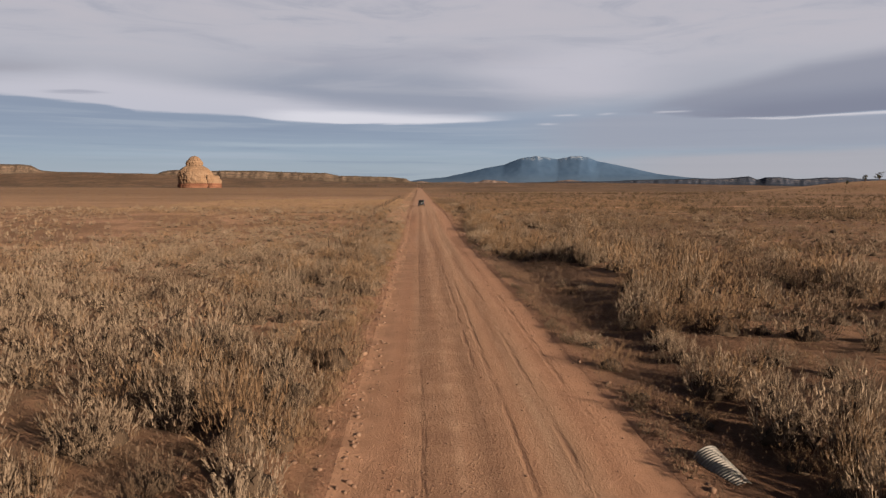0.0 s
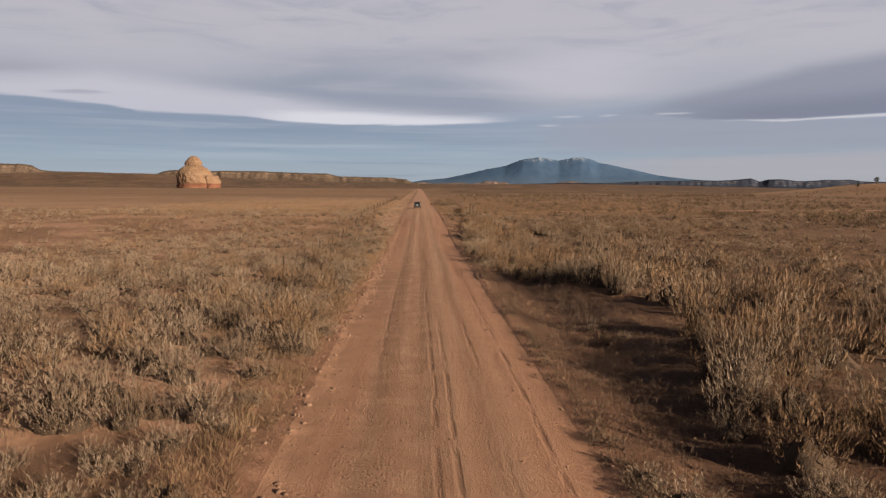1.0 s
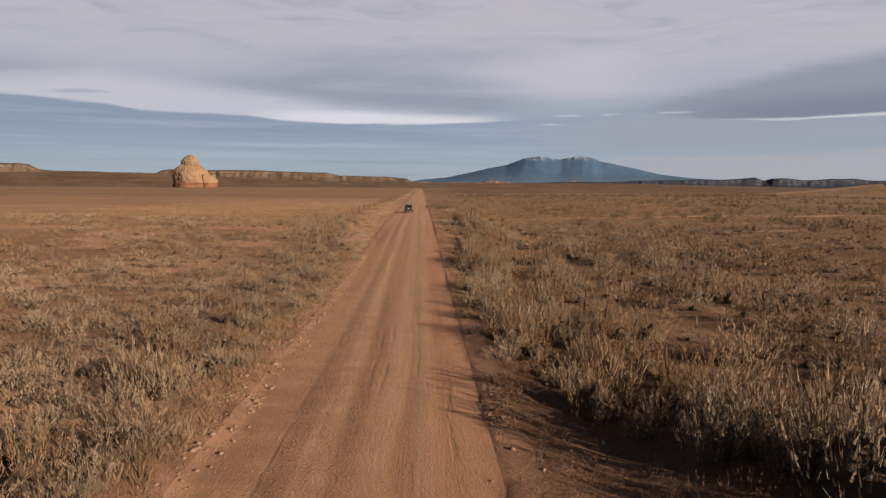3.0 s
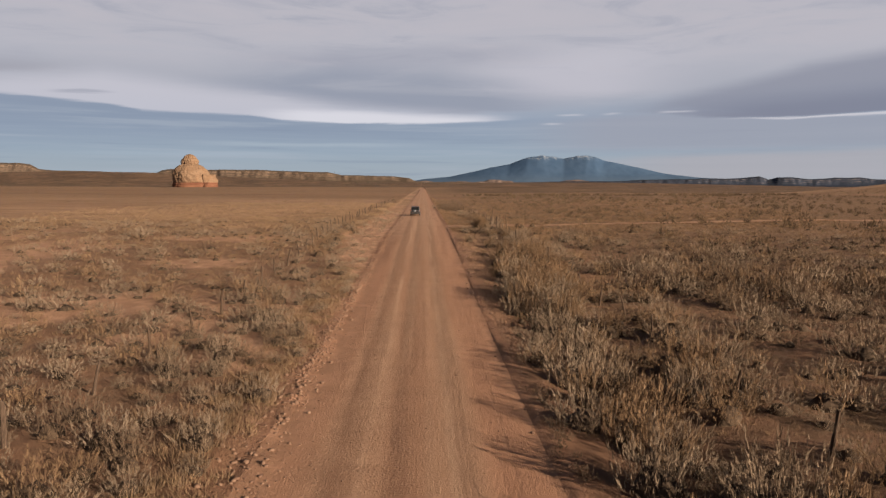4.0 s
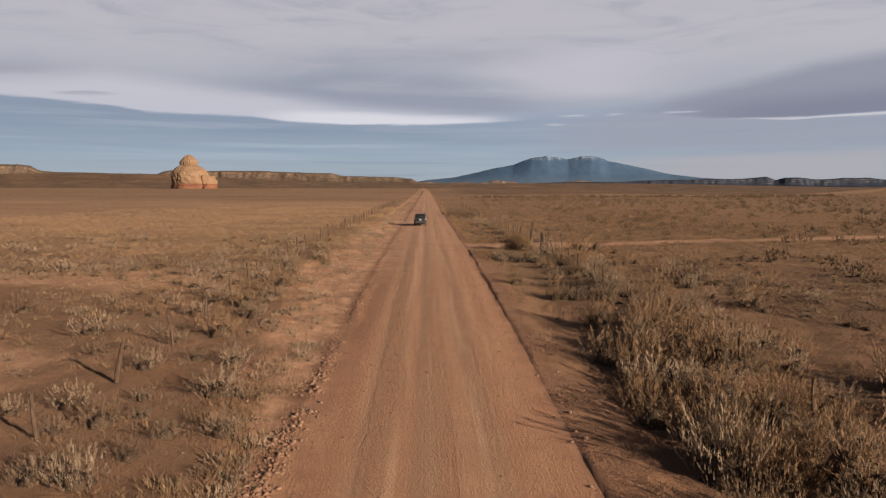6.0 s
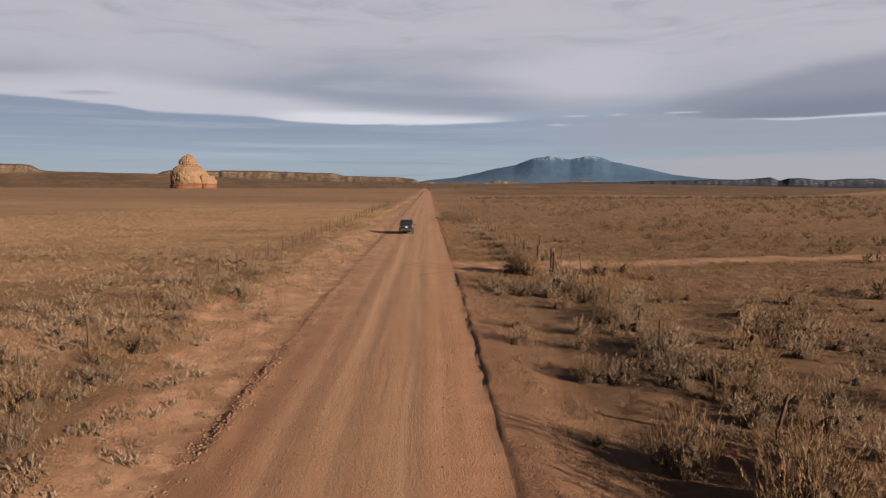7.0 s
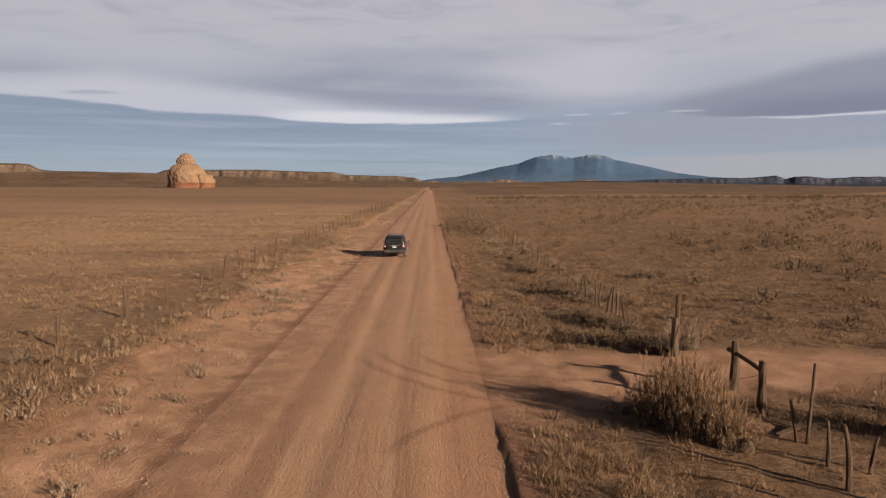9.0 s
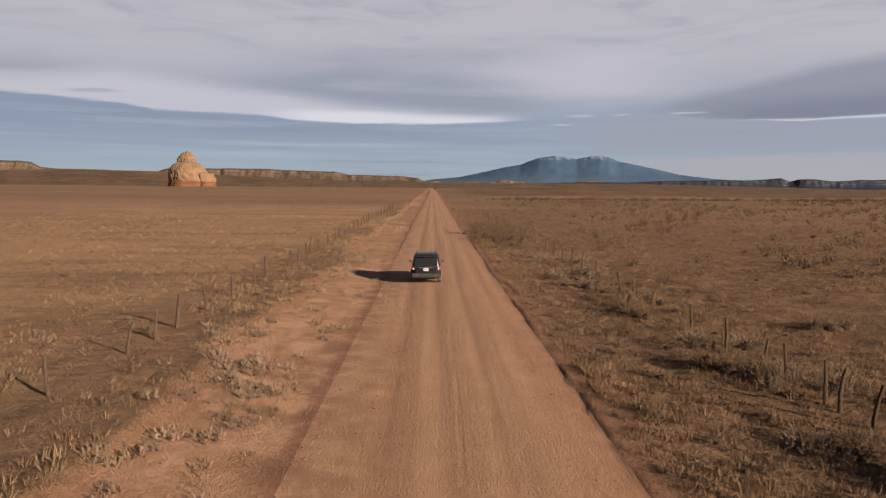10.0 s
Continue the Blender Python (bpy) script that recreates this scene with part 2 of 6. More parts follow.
def height(x, y):
    x, y = np.asarray(x, float), np.asarray(y, float)
    u = x - road_x(y)
    z = np.interp(y, PROFILE_Y, PROFILE_Z)
    off = sm(np.abs(u + 3.6), 3.6, 5.0)
    far = sm(y, 220, 700)
    # crown, tracks and washboard on the road
    on = 1 - sm(np.abs(u + 3.6), 3.3, 3.7)
    z = z + on * (0.05 - 0.004 * (u + 3.6) ** 2)
    for track, deep in ((-5.6, 0.03), (-4.1, 0.035), (-2.6, 0.03), (-1.3, 0.02)):
        z = z - on * deep * np.exp(-((u - track - 0.25 * (vnoise(y * 0.03, track) - 0.5)) / 0.28) ** 2)
    z = z + on * 0.03 * (fbm(u * 2.2, y * 0.25, 3) - 0.5)
    # cut edge of the verge, broken here and there
    lip = (0.3 + 0.55 * sm(fbm(y * 0.3, 8.2, 3), 0.3, 0.65)) * (1 - drive_mask(u + 0.3, y)) * (0.3 + 0.12 * sm(y, 36, 56) + 0.2 * sm(y, 122, 132) - 0.15 * sm(y, 160, 170))
    wob = 0.34 * (fbm(y * 1.3, 1.3, 4) - 0.5) + 0.16 * (vnoise(y * 4.0, 2.2) - 0.5)
    z = z + 0.15 * lip * sm(u - wob, 0.0, 0.12) - 0.15 * sm(u, 0.8, 3.0) * lip * (1 - 0.6 * far)
    ditch = (1 - sm(y, 120, 150)) * 0.3
    z = z - ditch * bump(u, 3.0, 2.6)
    rise = 0.042 - 0.028 * sm(y, 105, 150)
    z = z + rise * np.clip(u - 4.0, 0, 46) * (1 - 0.8 * far)
    # windrow and bank on the field side
    z = z + (0.10 * bump(u + 7.7 + 0.9 * (fbm(y * 0.3, 6.1, 3) - 0.5), 0, 0.75) * (1 - sm(y, 105, 120)) + 0.085 * sm(y, 105, 120) * (1 - sm(y, 150, 166)) * sm(fbm(y * 0.5, 3.4, 3), 0.36, 0.6) * bump(u + 7.3 + 0.9 * (fbm(y * 0.25, 6.1, 3) - 0.5), 0, 0.4)) * (0.3 + 1.3 * fbm(u * 1.6, y * 1.1, 3))
    edge = bank_edge(y)
    high = 0.22 + 0.28 * sm(y, 118, 150)
    z = z + high * (0.45 * sm(-u, 7.6, -edge + 0.2) + 0.55 * sm(edge - u + 0.5 * (fbm(u * 1.3, y * 1.3, 3) - 0.5), -0.1, 0.5)) * (1 - 0.7 * far)
    # hummocks and folds
    z = z + off * 0.34 * (fbm(x * 0.33, y * 0.33, 4) - 0.5) * (0.55 + 0.45 * sm(-u, -2, -9))
    z = z + off * 0.17 * (fbm(x * 1.5, y * 1.5, 3) - 0.5)
    away = sm(np.hypot(x, y - 120), 150, 900)
    z = z + away * 3.0 * (fbm(x * 0.006, y * 0.009, 4) - 0.5) * (1 - 0.9 * on)
    # long dark slope below the mesas
    r = y + 0.15 * x
    left = sm(-x, 150, 1400)
    z = z + sm(r, 1700, 2500) * (15 + 36 * left) * (0.8 + 0.4 * fbm(x * 0.002, y * 0.002, 3)) * (1 - sm(x, 500, 1400))
    # low swell on the right, and the knoll with trees
    z = z + 7.0 * np.exp(-((x - 110) / 120) ** 2 - ((y - 1150) / 220) ** 2)
    z = z + 10.5 * np.exp(-((x - 345) / 75) ** 2 - ((y - 520) / 60) ** 2) * (0.8 + 0.4 * fbm(x * 0.03, y * 0.03, 3))
    return z


# ---- helpers for meshes ----
def put_mesh(name, verts, faces, material, smooth=False, second=None, slot=None):
    """One mesh from arrays; all faces have the same number of corners."""
    verts, faces = np.asarray(verts, np.float32), np.asarray(faces, np.int32)
    me = bpy.data.meshes.new(name)
    me.vertices.add(len(verts))
    me.vertices.foreach_set("co", verts.ravel())
    me.loops.add(faces.size)
    me.loops.foreach_set("vertex_index", faces.ravel())
    me.polygons.add(len(faces))
    me.polygons.foreach_set("loop_start", np.arange(len(faces), dtype=np.int32) * faces.shape[1])
    if smooth:
        me.polygons.foreach_set("use_smooth", np.ones(len(faces), bool))
    me.materials.append(material)
    if second is not None:
        me.materials.append(second)
        me.polygons.foreach_set("material_index", np.asarray(slot, np.int32))
    me.update(calc_edges=True)
    me.validate()
    return me


def part(name, bm, material, parent, label=""):
    """Links a bmesh as one mesh object under a thing or a part."""
    me = bpy.data.meshes.new(name)
    bm.normal_update()
    bm.to_mesh(me)
    bm.free()
    me.materials.append(material)
    ob = new(name, me)
    ob.parent = parent
    return tagged(ob, label)


def thing(name, label, category, at=(0, 0, 0), turn=0.0, group="", kind=""):
    ob = new(name)
    ob.matrix_basis = Matrix.Translation(at) @ Matrix.Rotation(radians(turn), 4, "Z")
    ob.empty_display_size = 0.2
    return tagged(ob, label, category, group, kind)


def grid_faces(nx, ny):
    """Quads of a grid of nx by ny corners, row by row."""
    i = np.arange((ny - 1) * (nx - 1))
    a = (i // (nx - 1)) * nx + i % (nx - 1)
    return np.stack([a, a + 1, a + nx + 1, a + nx], 1)


# ---- materials ----
def material(name):
    m = bpy.data.materials.new(name)
    m.use_nodes = True
    n = Nodes(m.node_tree)
    bsdf = n.add("ShaderNodeBsdfPrincipled")
    n.add("ShaderNodeOutputMaterial", {0: bsdf.outputs[0]})
    return m, n, bsdf


def attr(n, name):
    a = n.add("ShaderNodeAttribute")
    a.attribute_name = name
    return a.outputs["Fac"]


def relief(n, bsdf, h, strength=0.5, distance=0.02):
    n.put(bsdf, "Normal", n.add("ShaderNodeBump", {"Height": h, "Strength": strength, "Distance": distance}).outputs[0])


def soil_material(name, road=False):
    m, n, b = material(name)
    pos = n.add("ShaderNodeNewGeometry").outputs["Position"]
    uv = n.add("ShaderNodeUVMap").outputs[0]
    broad = n.noise(pos, 0.11, 5.0, 0.6)
    mid = n.noise(pos, 0.9, 6.0, 0.62)
    fine = n.noise(pos, 9.0, 6.0, 0.7)
    grit = n.noise(pos, 38.0, 3.0, 0.7)
    if road:
        lane = n.add("ShaderNodeSeparateXYZ", {0: uv})
        along = lane.outputs[1]
        # all tracks wander together
        wander = n.noise(n.add("ShaderNodeCombineXYZ", {0: 0.0, 1: n.math("MULTIPLY", along, 0.03), 2: 0.0}).outputs[0], 1.0, 2.0, 0.5)
        across = n.math("ADD", lane.outputs[0], n.math("MULTIPLY_ADD", wander, 0.9, -0.45))
        lanes = n.add("ShaderNodeCombineXYZ", {0: across, 1: along, 2: 0.0}).outputs[0]
        streak = n.noise(n.mapping(lanes, (1.1, 0.02, 1)), 1.0, 4.0, 0.55)
        streak2 = n.noise(n.mapping(lanes, (4.5, 0.08, 1), (4, 2, 0)), 1.0, 6.0, 0.65)
        streak3 = n.noise(n.mapping(lanes, (17.0, 0.35, 1), (9, 5, 0)), 1.0, 5.0, 0.7)
        col = n.mix(n.step(streak, 0.34, 0.66), (0.238, 0.116, 0.069), (0.322, 0.178, 0.112))
        col = n.mix(n.math("MULTIPLY", n.step(streak2, 0.48, 0.72), 0.34), col, (0.190, 0.092, 0.056))
        col = n.mix(n.math("MULTIPLY", n.step(streak2, 0.46, 0.26), 0.3), col, (0.350, 0.202, 0.132))
        col = n.mix(n.math("MULTIPLY", n.step(streak3, 0.5, 0.75), n.math("MULTIPLY", n.step(mid, 0.4, 0.6), 0.22)), col, (0.165, 0.078, 0.047))
        col = n.mix(n.math("MULTIPLY", n.step(broad, 0.4, 0.7), 0.4), col, (0.248, 0.124, 0.074))
        col = n.mix(n.math("MULTIPLY", n.step(mid, 0.5, 0.75), 0.3), col, (0.200, 0.103, 0.064))

        def trail(places, half, seed):
            """Lines along the road at the given distances from its edge, that come and go."""
            out = None
            for k, place in enumerate(places):
                off = n.math("ABSOLUTE", n.math("SUBTRACT", across, place))
                come = n.step(n.noise(n.mapping(uv, (0.0, 0.045, 1), (seed + 3 * k, seed, 0)), 1.0, 3.0), 0.4, 0.55)
                line = n.math("MULTIPLY", n.math("SUBTRACT", 1.0, n.step(off, half * 0.15, half)), come)
                out = line if out is None else n.math("MAXIMUM", out, line)
            return out

        beaten = n.math("MULTIPLY", n.step(across, -6.5, -5.3), n.step(across, -1.1, -2.1))
        col = n.mix(n.math("MULTIPLY", n.math("SUBTRACT", 1.0, beaten), 0.4), col, (0.335, 0.172, 0.110))
        col = n.mix(n.math("MULTIPLY", beaten, n.math("MULTIPLY_ADD", n.step(streak, 0.4, 0.6), 0.3, 0.3)), col, (0.265, 0.168, 0.112))
        worn = trail((-4.65, -2.4), 0.2, 2.0)
        col = n.mix(n.math("MULTIPLY", worn, 0.6), col, (0.400, 0.258, 0.176))
        ruts = n.math("MULTIPLY", trail((-5.5, -3.65, -3.2, -2.05, -0.95), 0.12, 11.0), n.math("MULTIPLY", n.step(n.noise(n.mapping(lanes, (2.0, 0.5, 1)), 1.0, 4.0, 0.7), 0.38, 0.6), n.math("MULTIPLY_ADD", n.step(along, 36.0, 90.0), -0.72, 1.0)))
        col = n.mix(n.math("MULTIPLY", ruts, 0.5), col, (0.120, 0.055, 0.034))
        # loose gravel on the field-side half of the first stretch, dark graded band further on
        early = n.step(along, 100.0, 62.0)
        stony = n.math("MULTIPLY", n.math("MULTIPLY", n.step(across, -6.6, -5.6), n.step(across, -2.6, -4.2)), early)
        cell = n.add("ShaderNodeTexVoronoi", {"Vector": pos, "Scale": 9.0})
        pebble = n.math("MULTIPLY", n.step(cell.outputs["Distance"], 0.34, 0.2), n.math("MULTIPLY", n.step(n.noise(pos, 1.1, 4.0, 0.7), 0.42, 0.62), n.math("MULTIPLY_ADD", stony, 0.8, 0.2)))
        tint = n.add("ShaderNodeSeparateXYZ", {0: cell.outputs["Color"]}).outputs[0]
        col = n.mix(n.math("MULTIPLY", stony, n.math("MULTIPLY", n.step(mid, 0.35, 0.6), 0.5)), col, (0.180, 0.090, 0.056))
        col = n.mix(pebble, col, n.mix(tint, (0.13, 0.066, 0.042), (0.40, 0.27, 0.19)))
        smooth_edge = n.math("MULTIPLY", n.math("MULTIPLY", n.step(across, -6.0, -6.7), early), 0.7)
        col = n.mix(smooth_edge, col, n.mix(mid, (0.350, 0.200, 0.130), (0.290, 0.155, 0.098)))
        graded = n.math("MULTIPLY", n.math("MULTIPLY", n.step(across, -5.6, -6.5), n.step(along, 112.0, 126.0)), n.step(along, 166.0, 138.0))
        col = n.mix(n.math("MULTIPLY", graded, n.math("MULTIPLY_ADD", streak3, 0.8, 0.35)), col, (0.160, 0.074, 0.044))
        blown = n.math("MULTIPLY", n.step(n.math("ADD", lane.outputs[0], n.math("MULTIPLY_ADD", n.noise(n.mapping(uv, (0.9, 0.22, 1)), 1.0, 5.0, 0.65), 3.2, -1.6)), -5.6, -6.9), n.step(along, 128.0, 156.0))
        col = n.mix(n.math("MULTIPLY", blown, 0.85), col, n.mix(n.step(mid, 0.35, 0.7), (0.400, 0.238, 0.158), (0.330, 0.190, 0.123)))
        col = n.mix(n.math("MULTIPLY_ADD", n.step(along, 130.0, 175.0), 0.2, 0.16), col, (0.46, 0.285, 0.188))
    else:
        col = n.mix(n.step(broad, 0.35, 0.65), (0.239, 0.128, 0.078), (0.297, 0.168, 0.107))
        col = n.mix(n.math("MULTIPLY", n.step(mid, 0.45, 0.75), 0.5), col, (0.174, 0.092, 0.055))
        sand = n.math("MULTIPLY", attr(n, "sand"), n.math("MULTIPLY_ADD", n.step(n.math("ADD", mid, n.math("MULTIPLY", fine, 0.4)), 0.5, 0.85), -0.45, 1.0))
        col = n.mix(sand, col, n.mix(n.step(mid, 0.35, 0.7), (0.415, 0.250, 0.166), (0.330, 0.190, 0.123)))
        litter = n.math("MULTIPLY", attr(n, "litter"), n.step(n.math("ADD", mid, n.math("MULTIPLY", fine, 0.5)), 0.55, 0.95))
        col = n.mix(litter, col, n.mix(fine, (0.065, 0.044, 0.029), (0.144, 0.097, 0.061)))
        churn = n.math("MULTIPLY", attr(n, "churn"), n.step(n.math("ADD", mid, n.math("MULTIPLY", fine, 0.5)), 0.45, 0.7))
        col = n.mix(churn, col, n.mix(n.step(fine, 0.35, 0.65), (0.060, 0.028, 0.018), (0.128, 0.066, 0.042)))
        straw = n.mix(n.step(n.math("ADD", n.math("MULTIPLY", fine, 0.55), n.math("MULTIPLY", mid, 0.45)), 0.4, 0.62), (0.100, 0.060, 0.034), (0.285, 0.180, 0.106))
        grass = n.math("MULTIPLY", attr(n, "grass"), n.step(n.math("ADD", fine, n.math("MULTIPLY", broad, 0.7)), 0.45, 0.95))
        col = n.mix(grass, col, straw)
        bands = n.noise(n.mapping(pos, (0.0022, 0.011, 0.0)), 1.0, 6.0, 0.68)
        col = n.mix(n.math("MULTIPLY", attr(n, "open"), n.step(bands, 0.42, 0.56)), col, n.mix(mid, (0.190, 0.118, 0.068), (0.262, 0.168, 0.100)))
        col = n.mix(n.math("MULTIPLY", attr(n, "open"), n.math("MULTIPLY", n.step(bands, 0.40, 0.26), 0.75)), col, (0.25, 0.182, 0.112))
        drift = n.noise(n.mapping(pos, (0.035, 0.16, 0.0)), 1.0, 6.0, 0.72)
        col = n.mix(n.math("MULTIPLY", attr(n, "open"), n.math("MULTIPLY", n.step(drift, 0.5, 0.62), 0.42)), col, (0.150, 0.092, 0.050))
        pale = n.math("MULTIPLY", attr(n, "pale"), n.step(n.math("ADD", bands, n.math("MULTIPLY", fine, 0.4)), 0.28, 0.68))
        col = n.mix(pale, col, n.mix(fine, (0.295, 0.180, 0.110), (0.405, 0.258, 0.165)))
        col = n.mix(n.math("MULTIPLY", attr(n, "open"), n.math("MULTIPLY", n.step(drift, 0.49, 0.57), 0.66)), col, n.mix(n.step(broad, 0.4, 0.6), (0.170, 0.104, 0.060), (0.255, 0.138, 0.082)))
        wisp = n.noise(n.mapping(pos, (0.7, 1.5, 1.0)), 1.6, 5.0, 0.78)
        meadow = n.math("MULTIPLY", attr(n, "grass"), n.step(attr(n, "sand"), 0.4, 0.1))
        col = n.mix(n.math("MULTIPLY", meadow, n.math("MULTIPLY", n.step(wisp, 0.52, 0.62), 0.5)), col, (0.105, 0.060, 0.035))
        col = n.mix(n.math("MULTIPLY", meadow, n.math("MULTIPLY", n.step(wisp, 0.46, 0.36), 0.4)), col, (0.400, 0.255, 0.160))
        scrub = n.math("MULTIPLY", attr(n, "scrub"), n.math("MULTIPLY_ADD", n.step(mid, 0.3, 0.6), 0.5, n.math("MULTIPLY", n.step(n.noise(pos, 0.012, 5.0, 0.65), 0.38, 0.6), 0.5)))
        at_y = n.add("ShaderNodeSeparateXYZ", {0: pos}).outputs[1]
        clumps = n.math("MULTIPLY", attr(n, "scrub"), n.math("MULTIPLY", n.step(n.noise(pos, 0.045, 5.0, 0.75), 0.46, 0.58), 0.65))
        tufty = n.math("ADD", n.math("MULTIPLY", fine, 0.5), n.math("MULTIPLY", mid, 0.5))
        col = n.mix(scrub, col, n.mix(n.step(tufty, 0.4, 0.6), (0.021, 0.0125, 0.007), (0.098, 0.059, 0.033)))
        col = n.mix(n.math("MULTIPLY", clumps, n.step(at_y, 700.0, 1500.0)), col, (0.034, 0.022, 0.014))
    if not road:
        spill = n.step(n.math("ADD", attr(n, "rim"), n.math("MULTIPLY_ADD", n.math("ADD", n.math("MULTIPLY", mid, 0.7), n.math("MULTIPLY", fine, 0.3)), 1.9, -0.95)), 0.44, 0.62)
        col = n.mix(spill, col, n.mix(n.step(mid, 0.35, 0.65), (0.335, 0.178, 0.114), (0.285, 0.148, 0.093)))
    col = n.mix(n.math("MULTIPLY", attr(n, "gravel"), n.math("MULTIPLY", n.step(mid, 0.35, 0.6), 0.6)), col, (0.16, 0.085, 0.052))
    gravel = n.math("MULTIPLY", attr(n, "gravel"), n.step(grit, 0.52, 0.66))
    col = n.mix(gravel, col, n.mix(n.noise(pos, 55.0, 1.0), (0.20, 0.112, 0.072), (0.38, 0.255, 0.18)))
    col = n.mix(n.math("MULTIPLY", n.step(fine, 0.5, 0.8), 0.25), col, (0.165, 0.081, 0.045))
    swing = None
    at = n.add("ShaderNodeSeparateXYZ", {0: pos})
    for cx, cy, radius in ((3.5, 166.1, 5.2), (3.7, 166.3, 6.7), (4.74, 166.74, 8.63), (4.3, 153.0, 6.2)):
        dx, dy = n.math("SUBTRACT", at.outputs[0], cx), n.math("SUBTRACT", at.outputs[1], cy)
        far_off = n.math("ABSOLUTE", n.math("SUBTRACT", n.math("SQRT", n.math("ADD", n.math("MULTIPLY", dx, dx), n.math("MULTIPLY", dy, dy))), n.math("MULTIPLY_ADD", mid, 0.5, radius - 0.25)))
        inner = n.step(dy, -1.5, -3.2) if cy > 160 else n.step(dy, 1.5, 3.0)
        mark = n.math("MULTIPLY", n.math("MULTIPLY", n.step(far_off, 0.24, 0.06), inner), n.math("MULTIPLY", n.step(dx, -9.0, -7.0), n.step(dx, 1.5, -1.0)))
        swing = mark if swing is None else n.math("MAXIMUM", swing, mark)
    swing = n.math("MULTIPLY", swing, n.step(fine, 0.3, 0.6))
    col = n.mix(n.math("MULTIPLY", swing, 0.5), col, (0.13, 0.06, 0.037))
    n.put(b, "Base Color", n.mix(1.0, col, (0.76, 0.75, 0.74), "MULTIPLY"))
    n.put(b, "Roughness", 0.95)
    n.put(b, "Specular IOR Level", 0.15)
    h = n.math("ADD", n.math("MULTIPLY", fine, 0.8), n.math("MULTIPLY", grit, 0.35))
    if road:
        h = n.math("ADD", n.math("SUBTRACT", h, n.math("MULTIPLY", ruts, 0.6)), n.math("ADD", n.math("MULTIPLY", streak3, 0.3), n.math("MULTIPLY", pebble, 0.8)))
    else:
        h = n.math("ADD", h, n.math("MULTIPLY", n.noise(pos, 3.2, 4.0, 0.6), n.math("MULTIPLY_ADD", attr(n, "grass"), 1.0, 0.5)))
        h = n.math("MULTIPLY", h, n.math("MULTIPLY_ADD", attr(n, "sand"), -0.55, 1.0))
    relief(n, b, h, 0.9, 0.24 if not road else 0.05)
    return m


def leaf_material(name, dark, light, warm, warm_amount=0.5, thin=0.0):
    """Foliage whose sprigs differ one by one, with patches of another tint."""
    m, n, b = material(name)
    g = n.add("ShaderNodeNewGeometry")
    pos = g.outputs["Position"]
    # tint of the single plant, then of the single sprig
    plant = n.noise(pos, 0.8, 2.0, 0.5)
    whole = n.add("ShaderNodeObjectInfo").outputs["Random"]
    shade = n.math("ADD", n.math("MULTIPLY", n.step(plant, 0.3, 0.7), 0.5), n.math("MULTIPLY_ADD", g.outputs["Random Per Island"], 0.25, n.math("MULTIPLY", whole, 0.25)))
    col = n.mix(shade, dark, light)
    patch = n.noise(pos, 0.35, 3.0, 0.6)
    col = n.mix(n.math("MULTIPLY", n.step(patch, 0.4, 0.62), warm_amount), col, warm)
    speck = n.noise(pos, 30.0, 2.0, 0.6)
    col = n.mix(n.math("MULTIPLY", n.step(speck, 0.5, 0.75), 0.3), col, tuple(min(1, c * 1.5) for c in light))
    n.put(b, "Base Color", n.mix(1.0, col, (0.76, 0.75, 0.74), "MULTIPLY"))
    n.put(b, "Roughness", 0.85)
    n.put(b, "Specular IOR Level", 0.15)
    relief(n, b, n.math("ADD", speck, n.noise(pos, 9.0, 4.0, 0.7)), 0.8, 0.06)
    if thin:
        through_leaf = n.add("ShaderNodeBsdfTranslucent", {"Color": n.mix(1.0, col, (0.76, 0.72, 0.66), "MULTIPLY")})
        both = n.add("ShaderNodeMixShader", {0: thin, 1: b.outputs[0], 2: through_leaf.outputs[0]})
        n.tree.links.new(both.outputs[0], n.tree.nodes["Material Output"].inputs[0])
    return m


def wood_material():
    m, n, b = material("weathered_wood")
    obj = n.add("ShaderNodeTexCoord").outputs["Object"]
    grain = n.noise(n.mapping(obj, (14, 14, 1.2)), 4.0, 5.0, 0.65)
    rnd = n.add("ShaderNodeObjectInfo").outputs["Random"]
    col = n.mix(n.step(grain, 0.3, 0.7), (0.022, 0.015, 0.011), (0.095, 0.064, 0.046))
    col = n.mix(n.math("MULTIPLY", rnd, 0.5), col, (0.05, 0.03, 0.02))
    n.put(b, "Base Color", col)
    n.put(b, "Roughness", 0.95)
    n.put(b, "Specular IOR Level", 0.1)
    relief(n, b, grain, 0.8, 0.02)
    return m


def stone_material():
    m, n, b = material("field_stone")
    g = n.add("ShaderNodeNewGeometry")
    sp = n.noise(g.outputs["Position"], 22.0, 4.0, 0.65)
    col = n.mix(g.outputs["Random Per Island"], (0.092, 0.046, 0.028), (0.178, 0.108, 0.071))
    col = n.mix(n.math("MULTIPLY", sp, 0.5), col, (0.22, 0.122, 0.075))
    n.put(b, "Base Color", n.mix(1.0, col, (0.76, 0.75, 0.74), "MULTIPLY"))
    n.put(b, "Roughness", 0.9)
    relief(n, b, sp, 0.6, 0.02)
    return m


def clod_material():
    m, n, b = material("earth_clod")
    g = n.add("ShaderNodeNewGeometry")
    sp = n.noise(g.outputs["Position"], 30.0, 4.0, 0.65)
    col = n.mix(g.outputs["Random Per Island"], (0.070, 0.034, 0.021), (0.150, 0.078, 0.048))
    n.put(b, "Base Color", n.mix(n.math("MULTIPLY", sp, 0.5), col, (0.15, 0.078, 0.048)))
    n.put(b, "Roughness", 0.95)
    relief(n, b, sp, 0.7, 0.02)
    return m


